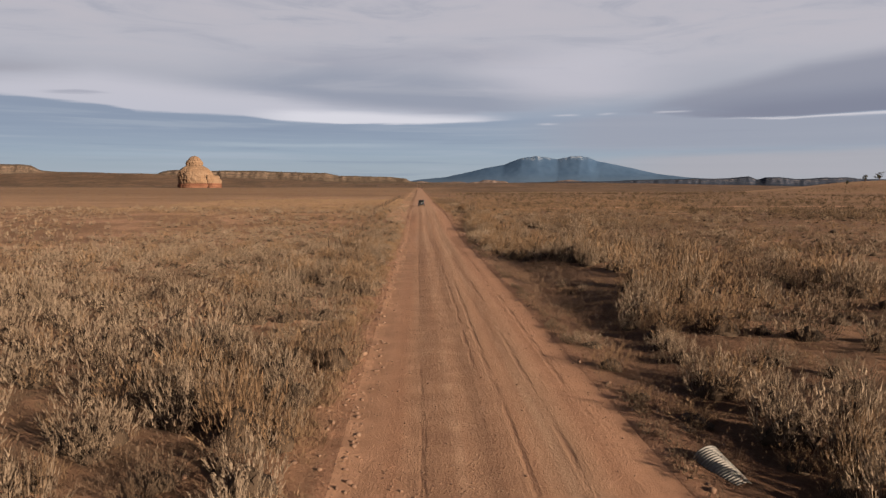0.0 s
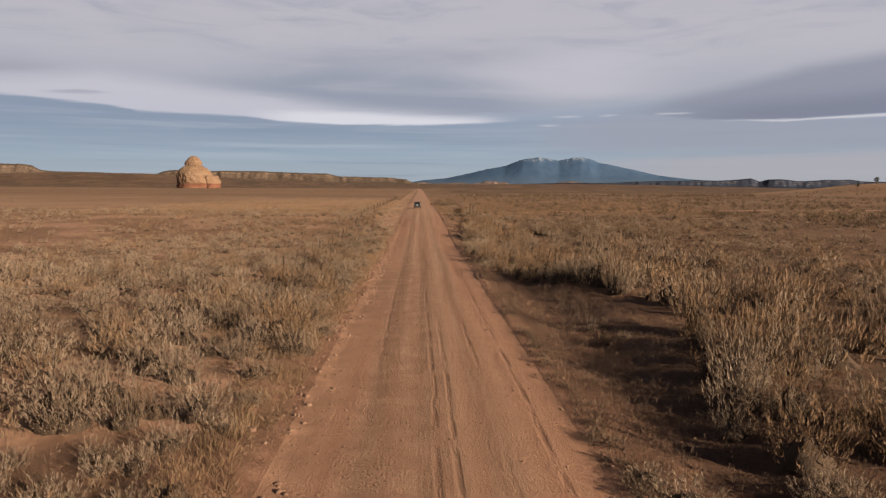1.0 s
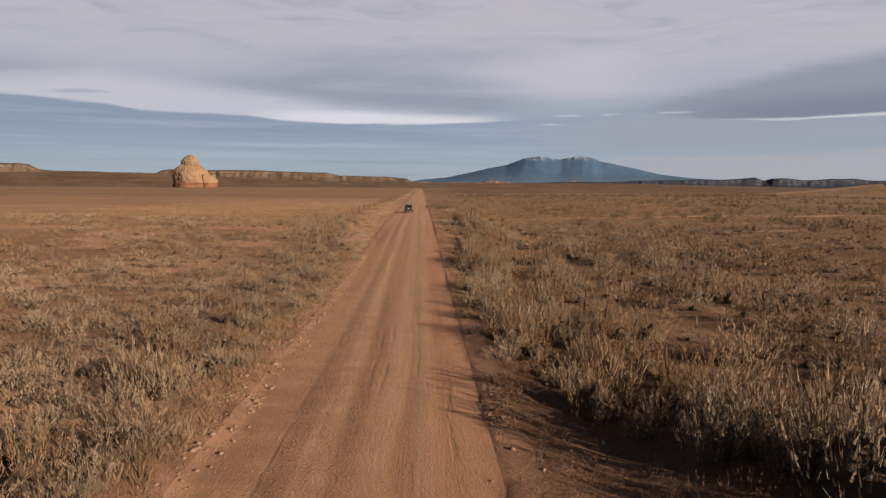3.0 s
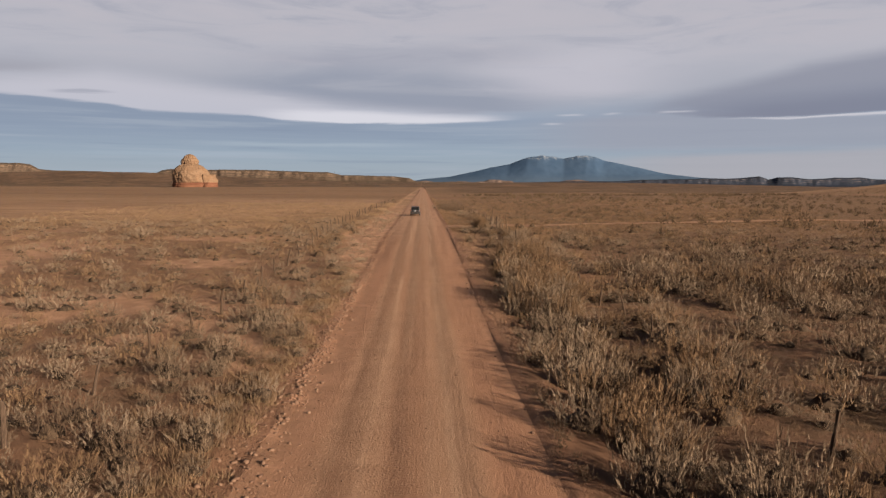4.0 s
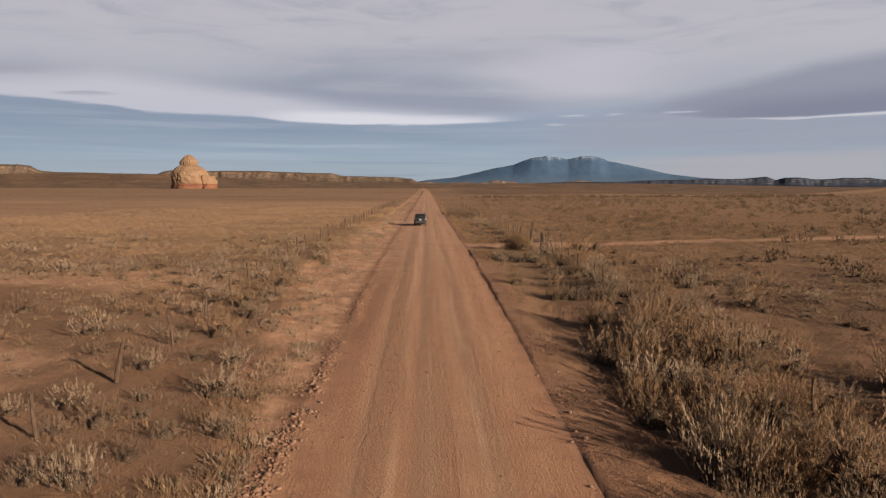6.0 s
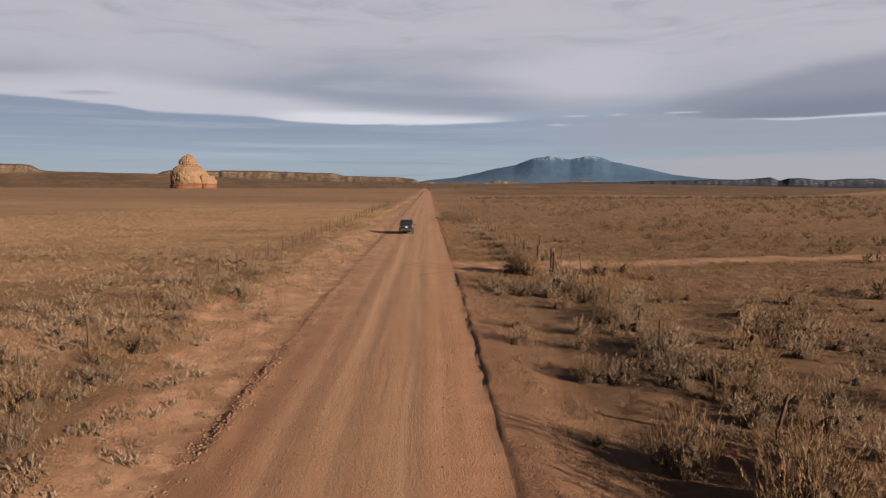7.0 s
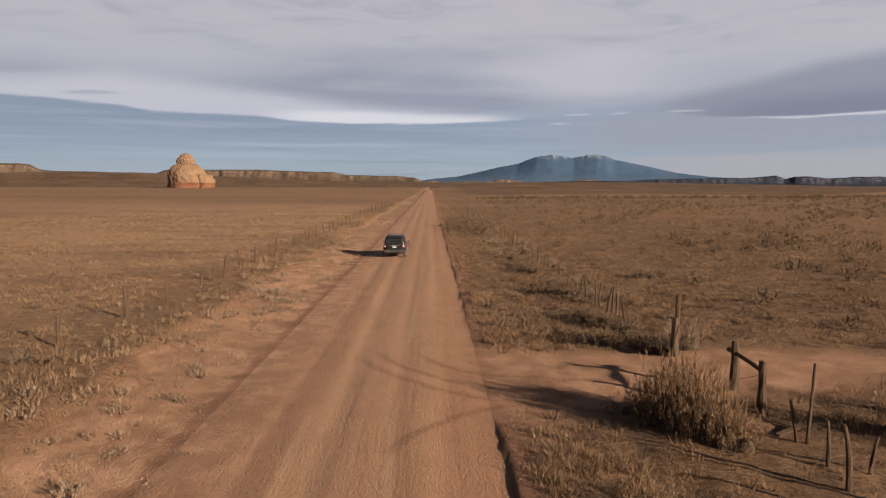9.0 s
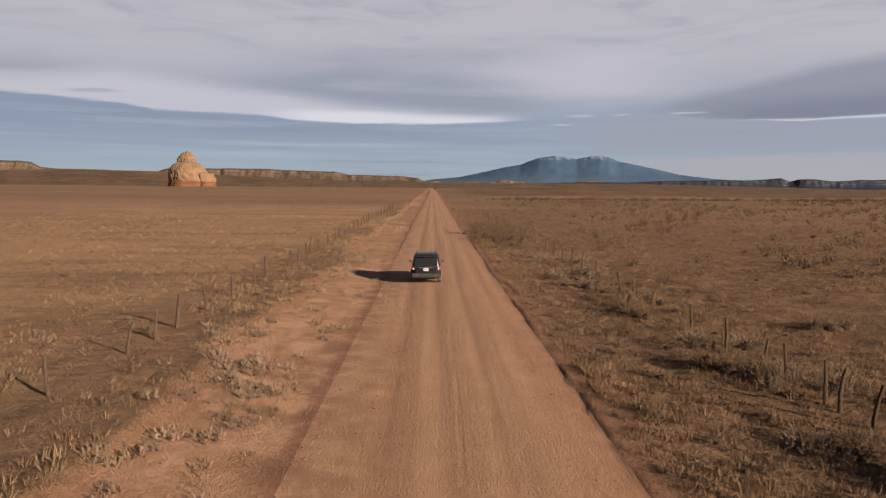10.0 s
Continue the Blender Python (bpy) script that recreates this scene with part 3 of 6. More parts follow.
def sandstone_material():
    m, n, b = material("sandstone")
    pos = n.add("ShaderNodeNewGeometry").outputs["Position"]
    z = n.add("ShaderNodeSeparateXYZ", {0: pos}).outputs[2]
    blotch = n.noise(pos, 0.06, 6.0, 0.62)
    strata = n.noise(n.mapping(pos, (0.02, 0.02, 0.42)), 1.0, 5.0, 0.6)
    streak = n.noise(n.mapping(pos, (0.22, 0.22, 0.02)), 1.0, 4.0, 0.6)
    col = n.mix(n.step(strata, 0.35, 0.65), (0.170, 0.107, 0.069), (0.212, 0.142, 0.095))
    col = n.mix(n.math("MULTIPLY", n.step(blotch, 0.45, 0.7), 0.5), col, (0.20, 0.116, 0.066))
    col = n.mix(n.math("MULTIPLY", n.step(streak, 0.55, 0.75), 0.35), col, (0.225, 0.128, 0.076))
    red = n.math("SUBTRACT", 1.0, n.step(n.math("ADD", z, n.math("MULTIPLY", strata, 2.0)), 11.5, 13.0))
    col = n.mix(red, col, n.mix(n.step(strata, 0.4, 0.6), (0.136, 0.058, 0.037), (0.175, 0.084, 0.052)))
    n.put(b, "Base Color", n.mix(1.0, col, (0.76, 0.75, 0.74), "MULTIPLY"))
    n.put(b, "Roughness", 0.95)
    n.put(b, "Specular IOR Level", 0.1)
    relief(n, b, n.math("ADD", n.math("MULTIPLY", blotch, 2.0), strata), 0.8, 1.5)
    return m


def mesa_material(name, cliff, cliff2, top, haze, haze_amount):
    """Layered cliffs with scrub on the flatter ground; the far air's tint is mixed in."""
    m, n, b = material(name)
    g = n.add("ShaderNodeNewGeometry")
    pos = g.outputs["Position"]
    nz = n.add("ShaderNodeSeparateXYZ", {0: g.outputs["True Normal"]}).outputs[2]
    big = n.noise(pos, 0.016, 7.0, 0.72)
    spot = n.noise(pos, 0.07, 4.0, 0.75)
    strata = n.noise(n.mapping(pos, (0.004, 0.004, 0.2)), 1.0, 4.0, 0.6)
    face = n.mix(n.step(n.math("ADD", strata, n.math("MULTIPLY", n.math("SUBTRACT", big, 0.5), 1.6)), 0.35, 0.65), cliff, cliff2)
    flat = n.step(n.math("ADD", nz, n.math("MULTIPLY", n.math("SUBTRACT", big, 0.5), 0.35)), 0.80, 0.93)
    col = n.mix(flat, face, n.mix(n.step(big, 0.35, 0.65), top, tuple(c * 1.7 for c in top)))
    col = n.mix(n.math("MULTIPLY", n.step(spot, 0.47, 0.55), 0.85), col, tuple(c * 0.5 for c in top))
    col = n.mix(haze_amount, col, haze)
    n.put(b, "Base Color", n.mix(1.0, col, (0.76, 0.75, 0.74), "MULTIPLY"))
    n.put(b, "Roughness", 1.0)
    n.put(b, "Specular IOR Level", 0.0)
    return m


def mountain_material():
    m, n, b = material("far_mountain")
    g = n.add("ShaderNodeNewGeometry")
    pos = g.outputs["Position"]
    z = n.add("ShaderNodeSeparateXYZ", {0: pos}).outputs[2]
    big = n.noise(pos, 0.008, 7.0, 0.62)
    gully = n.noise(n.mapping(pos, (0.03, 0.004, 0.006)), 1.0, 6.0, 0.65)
    # the blue of the far air is put into the base colours
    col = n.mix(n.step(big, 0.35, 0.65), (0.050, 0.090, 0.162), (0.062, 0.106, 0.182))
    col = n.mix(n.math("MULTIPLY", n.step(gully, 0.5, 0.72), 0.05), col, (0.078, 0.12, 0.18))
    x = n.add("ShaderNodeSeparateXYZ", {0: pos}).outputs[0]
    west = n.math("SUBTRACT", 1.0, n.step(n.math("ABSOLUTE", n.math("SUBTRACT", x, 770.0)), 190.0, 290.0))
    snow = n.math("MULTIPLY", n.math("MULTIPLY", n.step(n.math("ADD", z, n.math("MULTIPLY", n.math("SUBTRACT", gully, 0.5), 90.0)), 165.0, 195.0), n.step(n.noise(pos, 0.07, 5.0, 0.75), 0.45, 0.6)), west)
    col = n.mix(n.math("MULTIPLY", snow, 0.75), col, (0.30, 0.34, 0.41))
    # haze in the colour: paler blue towards the foot
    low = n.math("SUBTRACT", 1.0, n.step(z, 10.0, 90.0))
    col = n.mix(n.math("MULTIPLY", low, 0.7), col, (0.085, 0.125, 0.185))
    n.put(b, "Base Color", n.mix(1.0, col, (0.76, 0.75, 0.74), "MULTIPLY"))
    n.put(b, "Roughness", 1.0)
    n.put(b, "Specular IOR Level", 0.0)
    return m


def plain_material(name, colour, rough, metal=0.0, grime=0.15, scale=6.0, coat=0.0, gloss=0.5):
    m, n, b = material(name)
    obj = n.add("ShaderNodeTexCoord").outputs["Object"]
    dust = n.noise(obj, scale, 5.0, 0.65)
    n.put(b, "Base Color", n.mix(n.math("MULTIPLY", n.step(dust, 0.4, 0.75), grime), colour, (0.34, 0.20, 0.13)))
    n.put(b, "Roughness", n.math("MULTIPLY_ADD", dust, 0.2, rough))
    n.put(b, "Metallic", metal)
    n.put(b, "Coat Weight", coat)
    n.put(b, "Specular IOR Level", gloss)
    return m


SOIL = soil_material("red_soil")
ROAD = soil_material("graded_dirt", True)
SAGE = leaf_material("sage_leaf", (0.092, 0.065, 0.044), (0.378, 0.286, 0.210), (0.240, 0.164, 0.108), 0.3, 0.22)
GOLD = leaf_material("rabbitbrush_sprig", (0.088, 0.054, 0.031), (0.318, 0.210, 0.129), (0.208, 0.126, 0.070), 0.4, 0.22)
DUSK = leaf_material("dark_brush_leaf", (0.055, 0.038, 0.027), (0.230, 0.162, 0.112), (0.160, 0.096, 0.058), 0.45, 0.22)
STRAW = leaf_material("dry_grass", (0.110, 0.072, 0.043), (0.385, 0.260, 0.162), (0.260, 0.160, 0.093), 0.4, 0.25)
TWIG = leaf_material("dead_twig", (0.080, 0.052, 0.036), (0.192, 0.132, 0.092), (0.144, 0.080, 0.053), 0.5)
# colour of the domes inside shrubs: puts the shade between sprigs into colour
GAP_SHADE = leaf_material("shrub_gap_shade", (0.038, 0.026, 0.018), (0.092, 0.063, 0.042), (0.068, 0.043, 0.027), 0.5)
SHRUB = leaf_material("field_shrub", (0.045, 0.030, 0.018), (0.165, 0.115, 0.070), (0.120, 0.078, 0.042), 0.4)
HUMMOCK = leaf_material("rangeland_grass", (0.080, 0.050, 0.029), (0.345, 0.220, 0.134), (0.240, 0.138, 0.076), 0.4, 0.25)
WOOD = wood_material()
STONE = stone_material()
CLOD = clod_material()
SANDSTONE = sandstone_material()
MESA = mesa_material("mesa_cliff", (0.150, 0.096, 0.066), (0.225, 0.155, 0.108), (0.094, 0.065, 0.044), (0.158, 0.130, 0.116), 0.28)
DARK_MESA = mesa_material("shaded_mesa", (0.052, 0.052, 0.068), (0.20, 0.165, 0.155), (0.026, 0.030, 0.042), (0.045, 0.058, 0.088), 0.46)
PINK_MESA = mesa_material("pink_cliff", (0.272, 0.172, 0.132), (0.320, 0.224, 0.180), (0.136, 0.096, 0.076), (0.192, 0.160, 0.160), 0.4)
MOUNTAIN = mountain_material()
JUNIPER = leaf_material("juniper", (0.022, 0.024, 0.016), (0.06, 0.058, 0.036), (0.05, 0.045, 0.03), 0.3)


# ---- ground and road ----
def growing(start, stop, first, ratio):
    out, step = [start], first
    while abs(out[-1] - start) < abs(stop - start):
        step *= ratio
        out.append(out[-1] + math.copysign(step, stop - start))
    return out[1:]


def make_land():
    core = np.arange(-16.0, 10.01, 0.2)
    core = np.unique(np.round(np.concatenate([core, [-7.4, 0.0], np.arange(-0.3, 0.61, 0.1)]), 3))
    us = np.array(growing(core[0], -4200, 0.2, 1.075)[::-1] + list(core) + growing(core[-1], 4200, 0.2, 1.075))
    ys = np.array(growing(6.0, -600, 0.5, 1.3)[::-1] + list(np.arange(6.0, 215.0, 0.52)) + growing(215.0, 4300, 0.42, 1.055))
    U, Y = np.meshgrid(us, ys)
    X = U + road_x(Y)
    Z = height(X, Y)
    V = np.stack([X, Y, Z], -1).reshape(-1, 3)
    F = grid_faces(len(us), len(ys))
    uc = us[F[:, 0] % len(us)]
    yc = ys[F[:, 0] // len(us)]
    on = (uc >= -7.401) & (uc < -0.001) & (yc < 1600)
    u, y, x = U.ravel(), Y.ravel(), X.ravel()
    clump = fbm(x * 0.11, y * 0.11, 3)
    dist = np.hypot(x, y)
    # dry grass takes over past the brush
    edge = bank_edge(y)
    grass = sm(-u, -edge - 0.4, -edge + 0.8) * (0.25 + 0.75 * sm(y, 112, 165)) + sm(u, 0.4, 2.0) * (0.2 + 0.8 * sm(y, 118, 160)) * (1 - drive_mask(u, y))
    bare = sm(fbm(x * 0.02 + 5, y * 0.02, 3), 0.5, 0.62) * sm(y, 190, 260)
    grass = grass * (1 - 0.75 * bare) * (1 - 0.4 * sm(dist, 600, 1800))
    litter = sm(clump, 0.3, 0.5) * (1 - sm(y, 120, 175)) * (0.5 * sm(-u, -edge, -edge + 1.5) + 1.0 * sm(u, 2.0, 4.5))
    litter = np.maximum(litter, 0.75 * sm(u, 5, 12) * (1 - sm(y, 130, 165)))
    litter = np.maximum(litter, 0.8 * sm(-u, -edge + 0.3, -edge + 2.0) * (1 - 0.75 * sm(y, 45, 75)) * (1 - sm(y, 88, 125)) * sm(clump, 0.2, 0.36))
    litter = np.maximum(litter, 0.8 * bump(u, 3.4, 3.2) * bump(y, 52, 13))
    pale = sm(y + 30 * (fbm(x * 0.03, y * 0.03, 3) - 0.5), 150, 195) * (1 - sm(y + 420 * (fbm(x * 0.008 + 2, y * 0.016, 4) - 0.5), 230, 420)) * sm(-u, 13, 20)
    pale = np.maximum(pale, 0.9 * bump(y + 0.03 * x + 16 * (fbm(x * 0.01, 3.3, 3) - 0.5), 520, 26) * sm(u, 12, 40))
    patch = bump(x + 0.6 * (fbm(x * 0.5, y * 0.5, 2) - 0.5) * 6, 43, 6) * bump(y + 2 * (fbm(x * 0.4, y * 0.4, 2) - 0.5), 124, 2.6)
    pale = np.maximum(pale, sm(patch, 0.1, 0.4))
    r = y + 0.15 * x
    ridge = 0.2 * sm(r, 300, 420) * (1 - 0.4 * sm(r, 900, 1500)) * sm(fbm(x * 0.004, y * 0.012, 4), 0.36, 0.56) + sm(r, 1650, 1800)
    # the 0.3 term puts the shade on the far verge into the soil colour
    scrub = np.clip(ridge + 0.75 * sm(u, 10, 60) * sm(y, 560, 640) + np.maximum(0.24 * sm(u, 5, 12) * sm(y, 140, 165), np.maximum(0.6 * sm(u, 10, 20) * sm(y, 75, 120) * (1 - sm(y, 125, 150)), 0.3 * sm(u, 0.8, 2.5) * sm(y, 164, 176))) * (1 - pale) * (1 - drive_mask(u, y)), 0, 1)
    sand = sm(u - edge, -0.2, 0.7) * sm(-u, 7.0, 7.8) * (0.35 + 0.65 * sm(y, 98, 125))
    sand = np.maximum(sand, np.maximum(drive_mask(u, y) * 0.8, 0.95 * (1 - sm(clump + 0.2 * (fbm(x * 0.6, y * 0.6, 2) - 0.5), 0.40, 0.54)) * sm(-u, 8, 10) * (1 - sm(y, 140, 190))))
    grass, litter = grass * (1 - 0.8 * sand), litter * (1 - sand)
    gravel = np.clip(0.9 * bump(u, -7.5, 1.3) + 0.5 * bump(u, -6.3, 1.6) * sm(vnoise(u * 0.5, y * 0.08), 0.4, 0.7) + 0.6 * bump(u, 0.2, 0.9) + 0.15, 0, 1)
    churn = sm(u, 0.4, 1.2) * (1 - sm(u, 6.5, 9.0)) * (0.75 + 0.25 * bump(y, 52, 16)) * (1 - sm(y, 66, 92))
    rim = np.clip(np.maximum(1 - u / 0.9, 0) * (u > -0.01) + np.maximum(1 + (u + 7.4) / 0.9, 0) * (u < -7.39), 0, 1)
    layers = {"rim": rim, "churn": churn, "open": np.maximum(sm(y, 185, 260), sm(y, 138, 178) * sm(-u, 11.5, 14)), "pale": pale, "grass": grass, "litter": litter, "scrub": scrub, "gravel": gravel, "sand": sand}
    made = []
    for name, mat, pick, label, cat in (("ground", SOIL, ~on, "red desert soil with dry grass and leaf litter", "ground"), ("road", ROAD, on, "straight graded red dirt road with wheel tracks", "dirt road")):
        f = F[pick]
        used, inv = np.unique(f, return_inverse=True)
        me = put_mesh(name, V[used], inv.reshape(f.shape), mat, smooth=True)
        for key, values in layers.items():
            a = me.attributes.new(key, "FLOAT", "POINT")
            a.data.foreach_set("value", values[used].astype(np.float32))
        uv = me.uv_layers.new(name="UVMap")
        flat = inv.ravel()
        uv.data.foreach_set("uv", np.stack([u[used][flat], y[used][flat]], 1).astype(np.float32).ravel())
        made.append(tagged(new(name, me), label, cat, kind="structure"))
    return made


make_land()


# ---- distance: mountain, mesas, butte ----
def make_mountain():
    a = np.linspace(-0.05, 0.62, 260)
    crest = np.interp(a, [-0.05, -0.028, 0.013, 0.047, 0.072, 0.1, 0.113, 0.126, 0.138, 0.151, 0.1675, 0.18, 0.188, 0.2, 0.213, 0.226, 0.238, 0.259, 0.288, 0.33, 0.38, 0.47, 0.62],
                      [0.004, 0.0085, 0.0125, 0.02, 0.026, 0.031, 0.036, 0.041, 0.043, 0.0435, 0.0415, 0.0393, 0.0408, 0.0428, 0.0439, 0.0412, 0.036, 0.032, 0.026, 0.0165, 0.011, 0.006, 0.003])
    depth = np.linspace(-420, 120, 40)
    A, D = np.meshgrid(a, depth)
    C = np.interp(A, a, crest)
    C = C * (1 + 0.07 * (fbm(A * 150, A * 0 + 2.5, 3) - 0.5) * sm(C, 0.028, 0.04) * np.exp(-(D / 45.0) ** 2))
    R = 4560 + D
    shape = np.where(D < 0, (1 + D / 420.0) ** 1.25, 1 - (D / 120.0) ** 2)
    far_x, far_y = R * A / np.sqrt(1 + A * A), R / np.sqrt(1 + A * A)
    ridge = 1 - np.abs(2 * fbm(far_x * 0.010, far_y * 0.004, 5) - 1)
    hgt = C * 4480 * shape * (1 - 0.035 * (1 - ridge) * sm(-D, 8, 110)) + 3.0 * (fbm(far_x * 0.05, far_y * 0.03, 3) - 0.5)
    V = np.stack([far_x - 1, far_y + 78, 6.0 + hgt - 12 * (shape < 0.02)], -1).reshape(-1, 3)
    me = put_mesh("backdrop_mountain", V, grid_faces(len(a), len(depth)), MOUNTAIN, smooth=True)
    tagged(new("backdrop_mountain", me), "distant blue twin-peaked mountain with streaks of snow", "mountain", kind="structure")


def make_mesa(name, label, mat, dist, bearings, crests, base, seed, fade=1.0, rough=0.08):
    """An escarpment: talus, two cliff steps and a flat top that runs back."""
    a = np.linspace(bearings[0], bearings[-1], int(60 + 420 * abs(bearings[-1] - bearings[0])))
    top = np.interp(a, bearings, crests) * (dist - 78) + 6.3
    top = base + (top - base) * (1 + rough * (2 * fbm(a * 26 + seed, a * 0 + seed, 5) - 1.0))
    sec = [(-320, 0.0), (-230, 0.1), (-150, 0.22), (-96, 0.38), (-88, 0.45), (-64, 0.56), (-58, 0.64), (-30, 0.75), (-22, 0.86), (14, 0.92), (60, 1.0), (160, 0.99), (320, 0.9)]
    off, frac = np.array([s[0] for s in sec], float), np.array([s[1] for s in sec])
    A, O = np.meshgrid(a, off)
    T, FR = np.meshgrid(top, frac)
    wob = 90 * (fbm(A * 28 + seed, A * 0 + seed, 4) - 0.5)
    gul = 22 * (np.abs(fbm(A * 95 + seed, O * 0.004 + seed, 3) - 0.5) * 2) * (O > -200) * (O < 40)
    R = dist + O * fade + wob - gul
    X, Yd = R * A, R
    Z = base + (T - base) * FR + (T - base) * 0.09 * (fbm(X * 0.02 + seed, O * 0.03, 3) - 0.5) * (FR > 0.02) * (FR < 0.9)
    V = np.stack([X, Yd, Z], -1).reshape(-1, 3)
    me = put_mesh(name, V, grid_faces(len(a), len(off)), mat, smooth=False)
    tagged(new(name, me), label, "mesa", kind="structure")
    return V


make_mountain()
mesa_spots = [
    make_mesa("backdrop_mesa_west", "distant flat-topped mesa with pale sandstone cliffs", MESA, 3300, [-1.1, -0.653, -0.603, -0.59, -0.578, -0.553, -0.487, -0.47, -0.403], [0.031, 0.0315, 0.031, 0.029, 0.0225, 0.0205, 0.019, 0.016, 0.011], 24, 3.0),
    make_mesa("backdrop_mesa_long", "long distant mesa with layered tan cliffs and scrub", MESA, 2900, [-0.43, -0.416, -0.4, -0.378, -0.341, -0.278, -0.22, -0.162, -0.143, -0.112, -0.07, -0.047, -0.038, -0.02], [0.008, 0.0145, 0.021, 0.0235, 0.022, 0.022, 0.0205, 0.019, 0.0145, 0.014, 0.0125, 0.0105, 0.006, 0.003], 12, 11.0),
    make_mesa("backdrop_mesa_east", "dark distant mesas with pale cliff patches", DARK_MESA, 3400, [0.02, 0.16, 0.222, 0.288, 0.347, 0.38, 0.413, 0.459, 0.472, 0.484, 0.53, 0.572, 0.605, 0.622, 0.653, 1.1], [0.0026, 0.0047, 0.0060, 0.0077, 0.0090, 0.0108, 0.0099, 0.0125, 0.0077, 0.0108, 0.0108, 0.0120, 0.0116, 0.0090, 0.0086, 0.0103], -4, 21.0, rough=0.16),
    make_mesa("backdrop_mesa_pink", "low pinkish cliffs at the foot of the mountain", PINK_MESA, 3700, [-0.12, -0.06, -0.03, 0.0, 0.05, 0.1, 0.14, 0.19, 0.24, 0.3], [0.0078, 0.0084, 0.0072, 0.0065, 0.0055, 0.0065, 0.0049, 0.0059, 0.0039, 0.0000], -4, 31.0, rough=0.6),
]


def make_butte():
    """The lone domed rock: a red ledge, a bulging body, and a knob on top."""
    zs = [-6, 0, 5, 9.5, 10.5, 12, 18, 25, 31, 35, 39, 44, 49, 53, 54.5, 56, 60, 64, 67, 68.5, 71, 74, 76.5, 78]
    rs = [46, 45.5, 45, 44.8, 42.5, 43.5, 44, 44, 43.2, 42, 39.8, 36, 30, 23, 19, 20.5, 20.8, 19.5, 17, 14.2, 13.5, 10.5, 6.0, 0.1]
    zz = np.sort(np.concatenate([np.linspace(-6, 77.8, 90), zs]))
    rr = np.interp(zz, zs, rs)
    th = np.linspace(0, 2 * np.pi, 160, endpoint=False)
    T, ZZ = np.meshgrid(th, zz)
    RR = np.repeat(rr[:, None], len(th), 1)
    cx, cy = np.cos(T) * 2.2, np.sin(T) * 2.2
    crack = np.abs(fbm(T * 6.0 + 3 + 0.6 * (fbm(T * 3, ZZ * 0.1, 2) - 0.5), ZZ * 0.03, 3) - 0.5)
    RR = RR * (1 + 0.17 * (fbm(cx * 0.9 + 5 + ZZ * 0.011, cy * 0.9 + ZZ * 0.034, 4) - 0.5)) - 2.4 * (1 - sm(crack, 0.0, 0.06)) * sm(ZZ, 12, 20)
    RR = RR + 1.6 * (fbm(ZZ * 0.55, T * 0.6, 3) - 0.5) + 3.4 * (fbm(T * 9, ZZ * 0.22, 4) - 0.5) * (0.5 + 0.5 * sm(ZZ, 10, 30))
    RR = np.maximum(RR, 0.05)
    lean = -3.5 * sm(ZZ, 20, 56)
    V = np.stack([RR * np.cos(T) * 0.98 + lean, RR * np.sin(T) * 0.8, ZZ], -1).reshape(-1, 3)
    nx = len(th)
    i = np.arange((len(zz) - 1) * nx)
    r, c = i // nx, i % nx
    F = np.stack([r * nx + c, r * nx + (c + 1) % nx, (r + 1) * nx + (c + 1) % nx, (r + 1) * nx + c], 1)
    me = put_mesh("butte_body", V, F, SANDSTONE, smooth=True)
    rock = thing("butte", "lone domed sandstone butte with a red base ledge", "rock butte", (-580.0, 1652.0, float(height(-580, 1652)) - 1.5))
    ob = new("butte_body", me)
    ob.parent = rock
    # buttress that leans on one side, and small caves' blocks at the foot
    bm = bmesh.new()
    bmesh.ops.create_icosphere(bm, subdivisions=4, radius=1)
    for v in bm.verts:
        k = 1 + 0.35 * (noise.fractal(v.co * 2.1 + Vector((4, 1, 7)), 1.0, 2.0, 4))
        v.co = Vector((v.co.x * 20 * k + 37, v.co.y * 26 * k - 2, v.co.z * 31 * k + 2))
    for f in bm.faces:
        f.smooth = True
    part("buttress", bm, SANDSTONE, rock)
    return rock


make_butte()


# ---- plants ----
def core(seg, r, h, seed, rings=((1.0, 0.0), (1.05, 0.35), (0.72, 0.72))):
    """A lumpy dome: a far juniper's crown, or a shrub's added dark light-blocking core."""
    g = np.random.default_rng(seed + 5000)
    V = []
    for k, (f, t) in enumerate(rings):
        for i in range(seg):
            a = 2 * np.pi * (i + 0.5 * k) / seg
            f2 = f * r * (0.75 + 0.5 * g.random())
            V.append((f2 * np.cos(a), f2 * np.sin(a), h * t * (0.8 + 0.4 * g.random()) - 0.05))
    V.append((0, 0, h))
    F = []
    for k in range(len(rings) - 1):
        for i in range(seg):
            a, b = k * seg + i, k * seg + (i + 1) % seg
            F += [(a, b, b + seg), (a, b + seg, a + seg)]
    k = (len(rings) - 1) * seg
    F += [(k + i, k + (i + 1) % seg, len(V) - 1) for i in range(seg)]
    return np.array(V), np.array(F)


def with_core(VF, C):
    """Joins a plant with its heart; the heart takes the second material."""
    V, F = VF
    return np.concatenate([V, C[0]]), np.concatenate([F, C[1] + len(V)]), np.concatenate([np.zeros(len(F), int), np.ones(len(C[1]), int)])


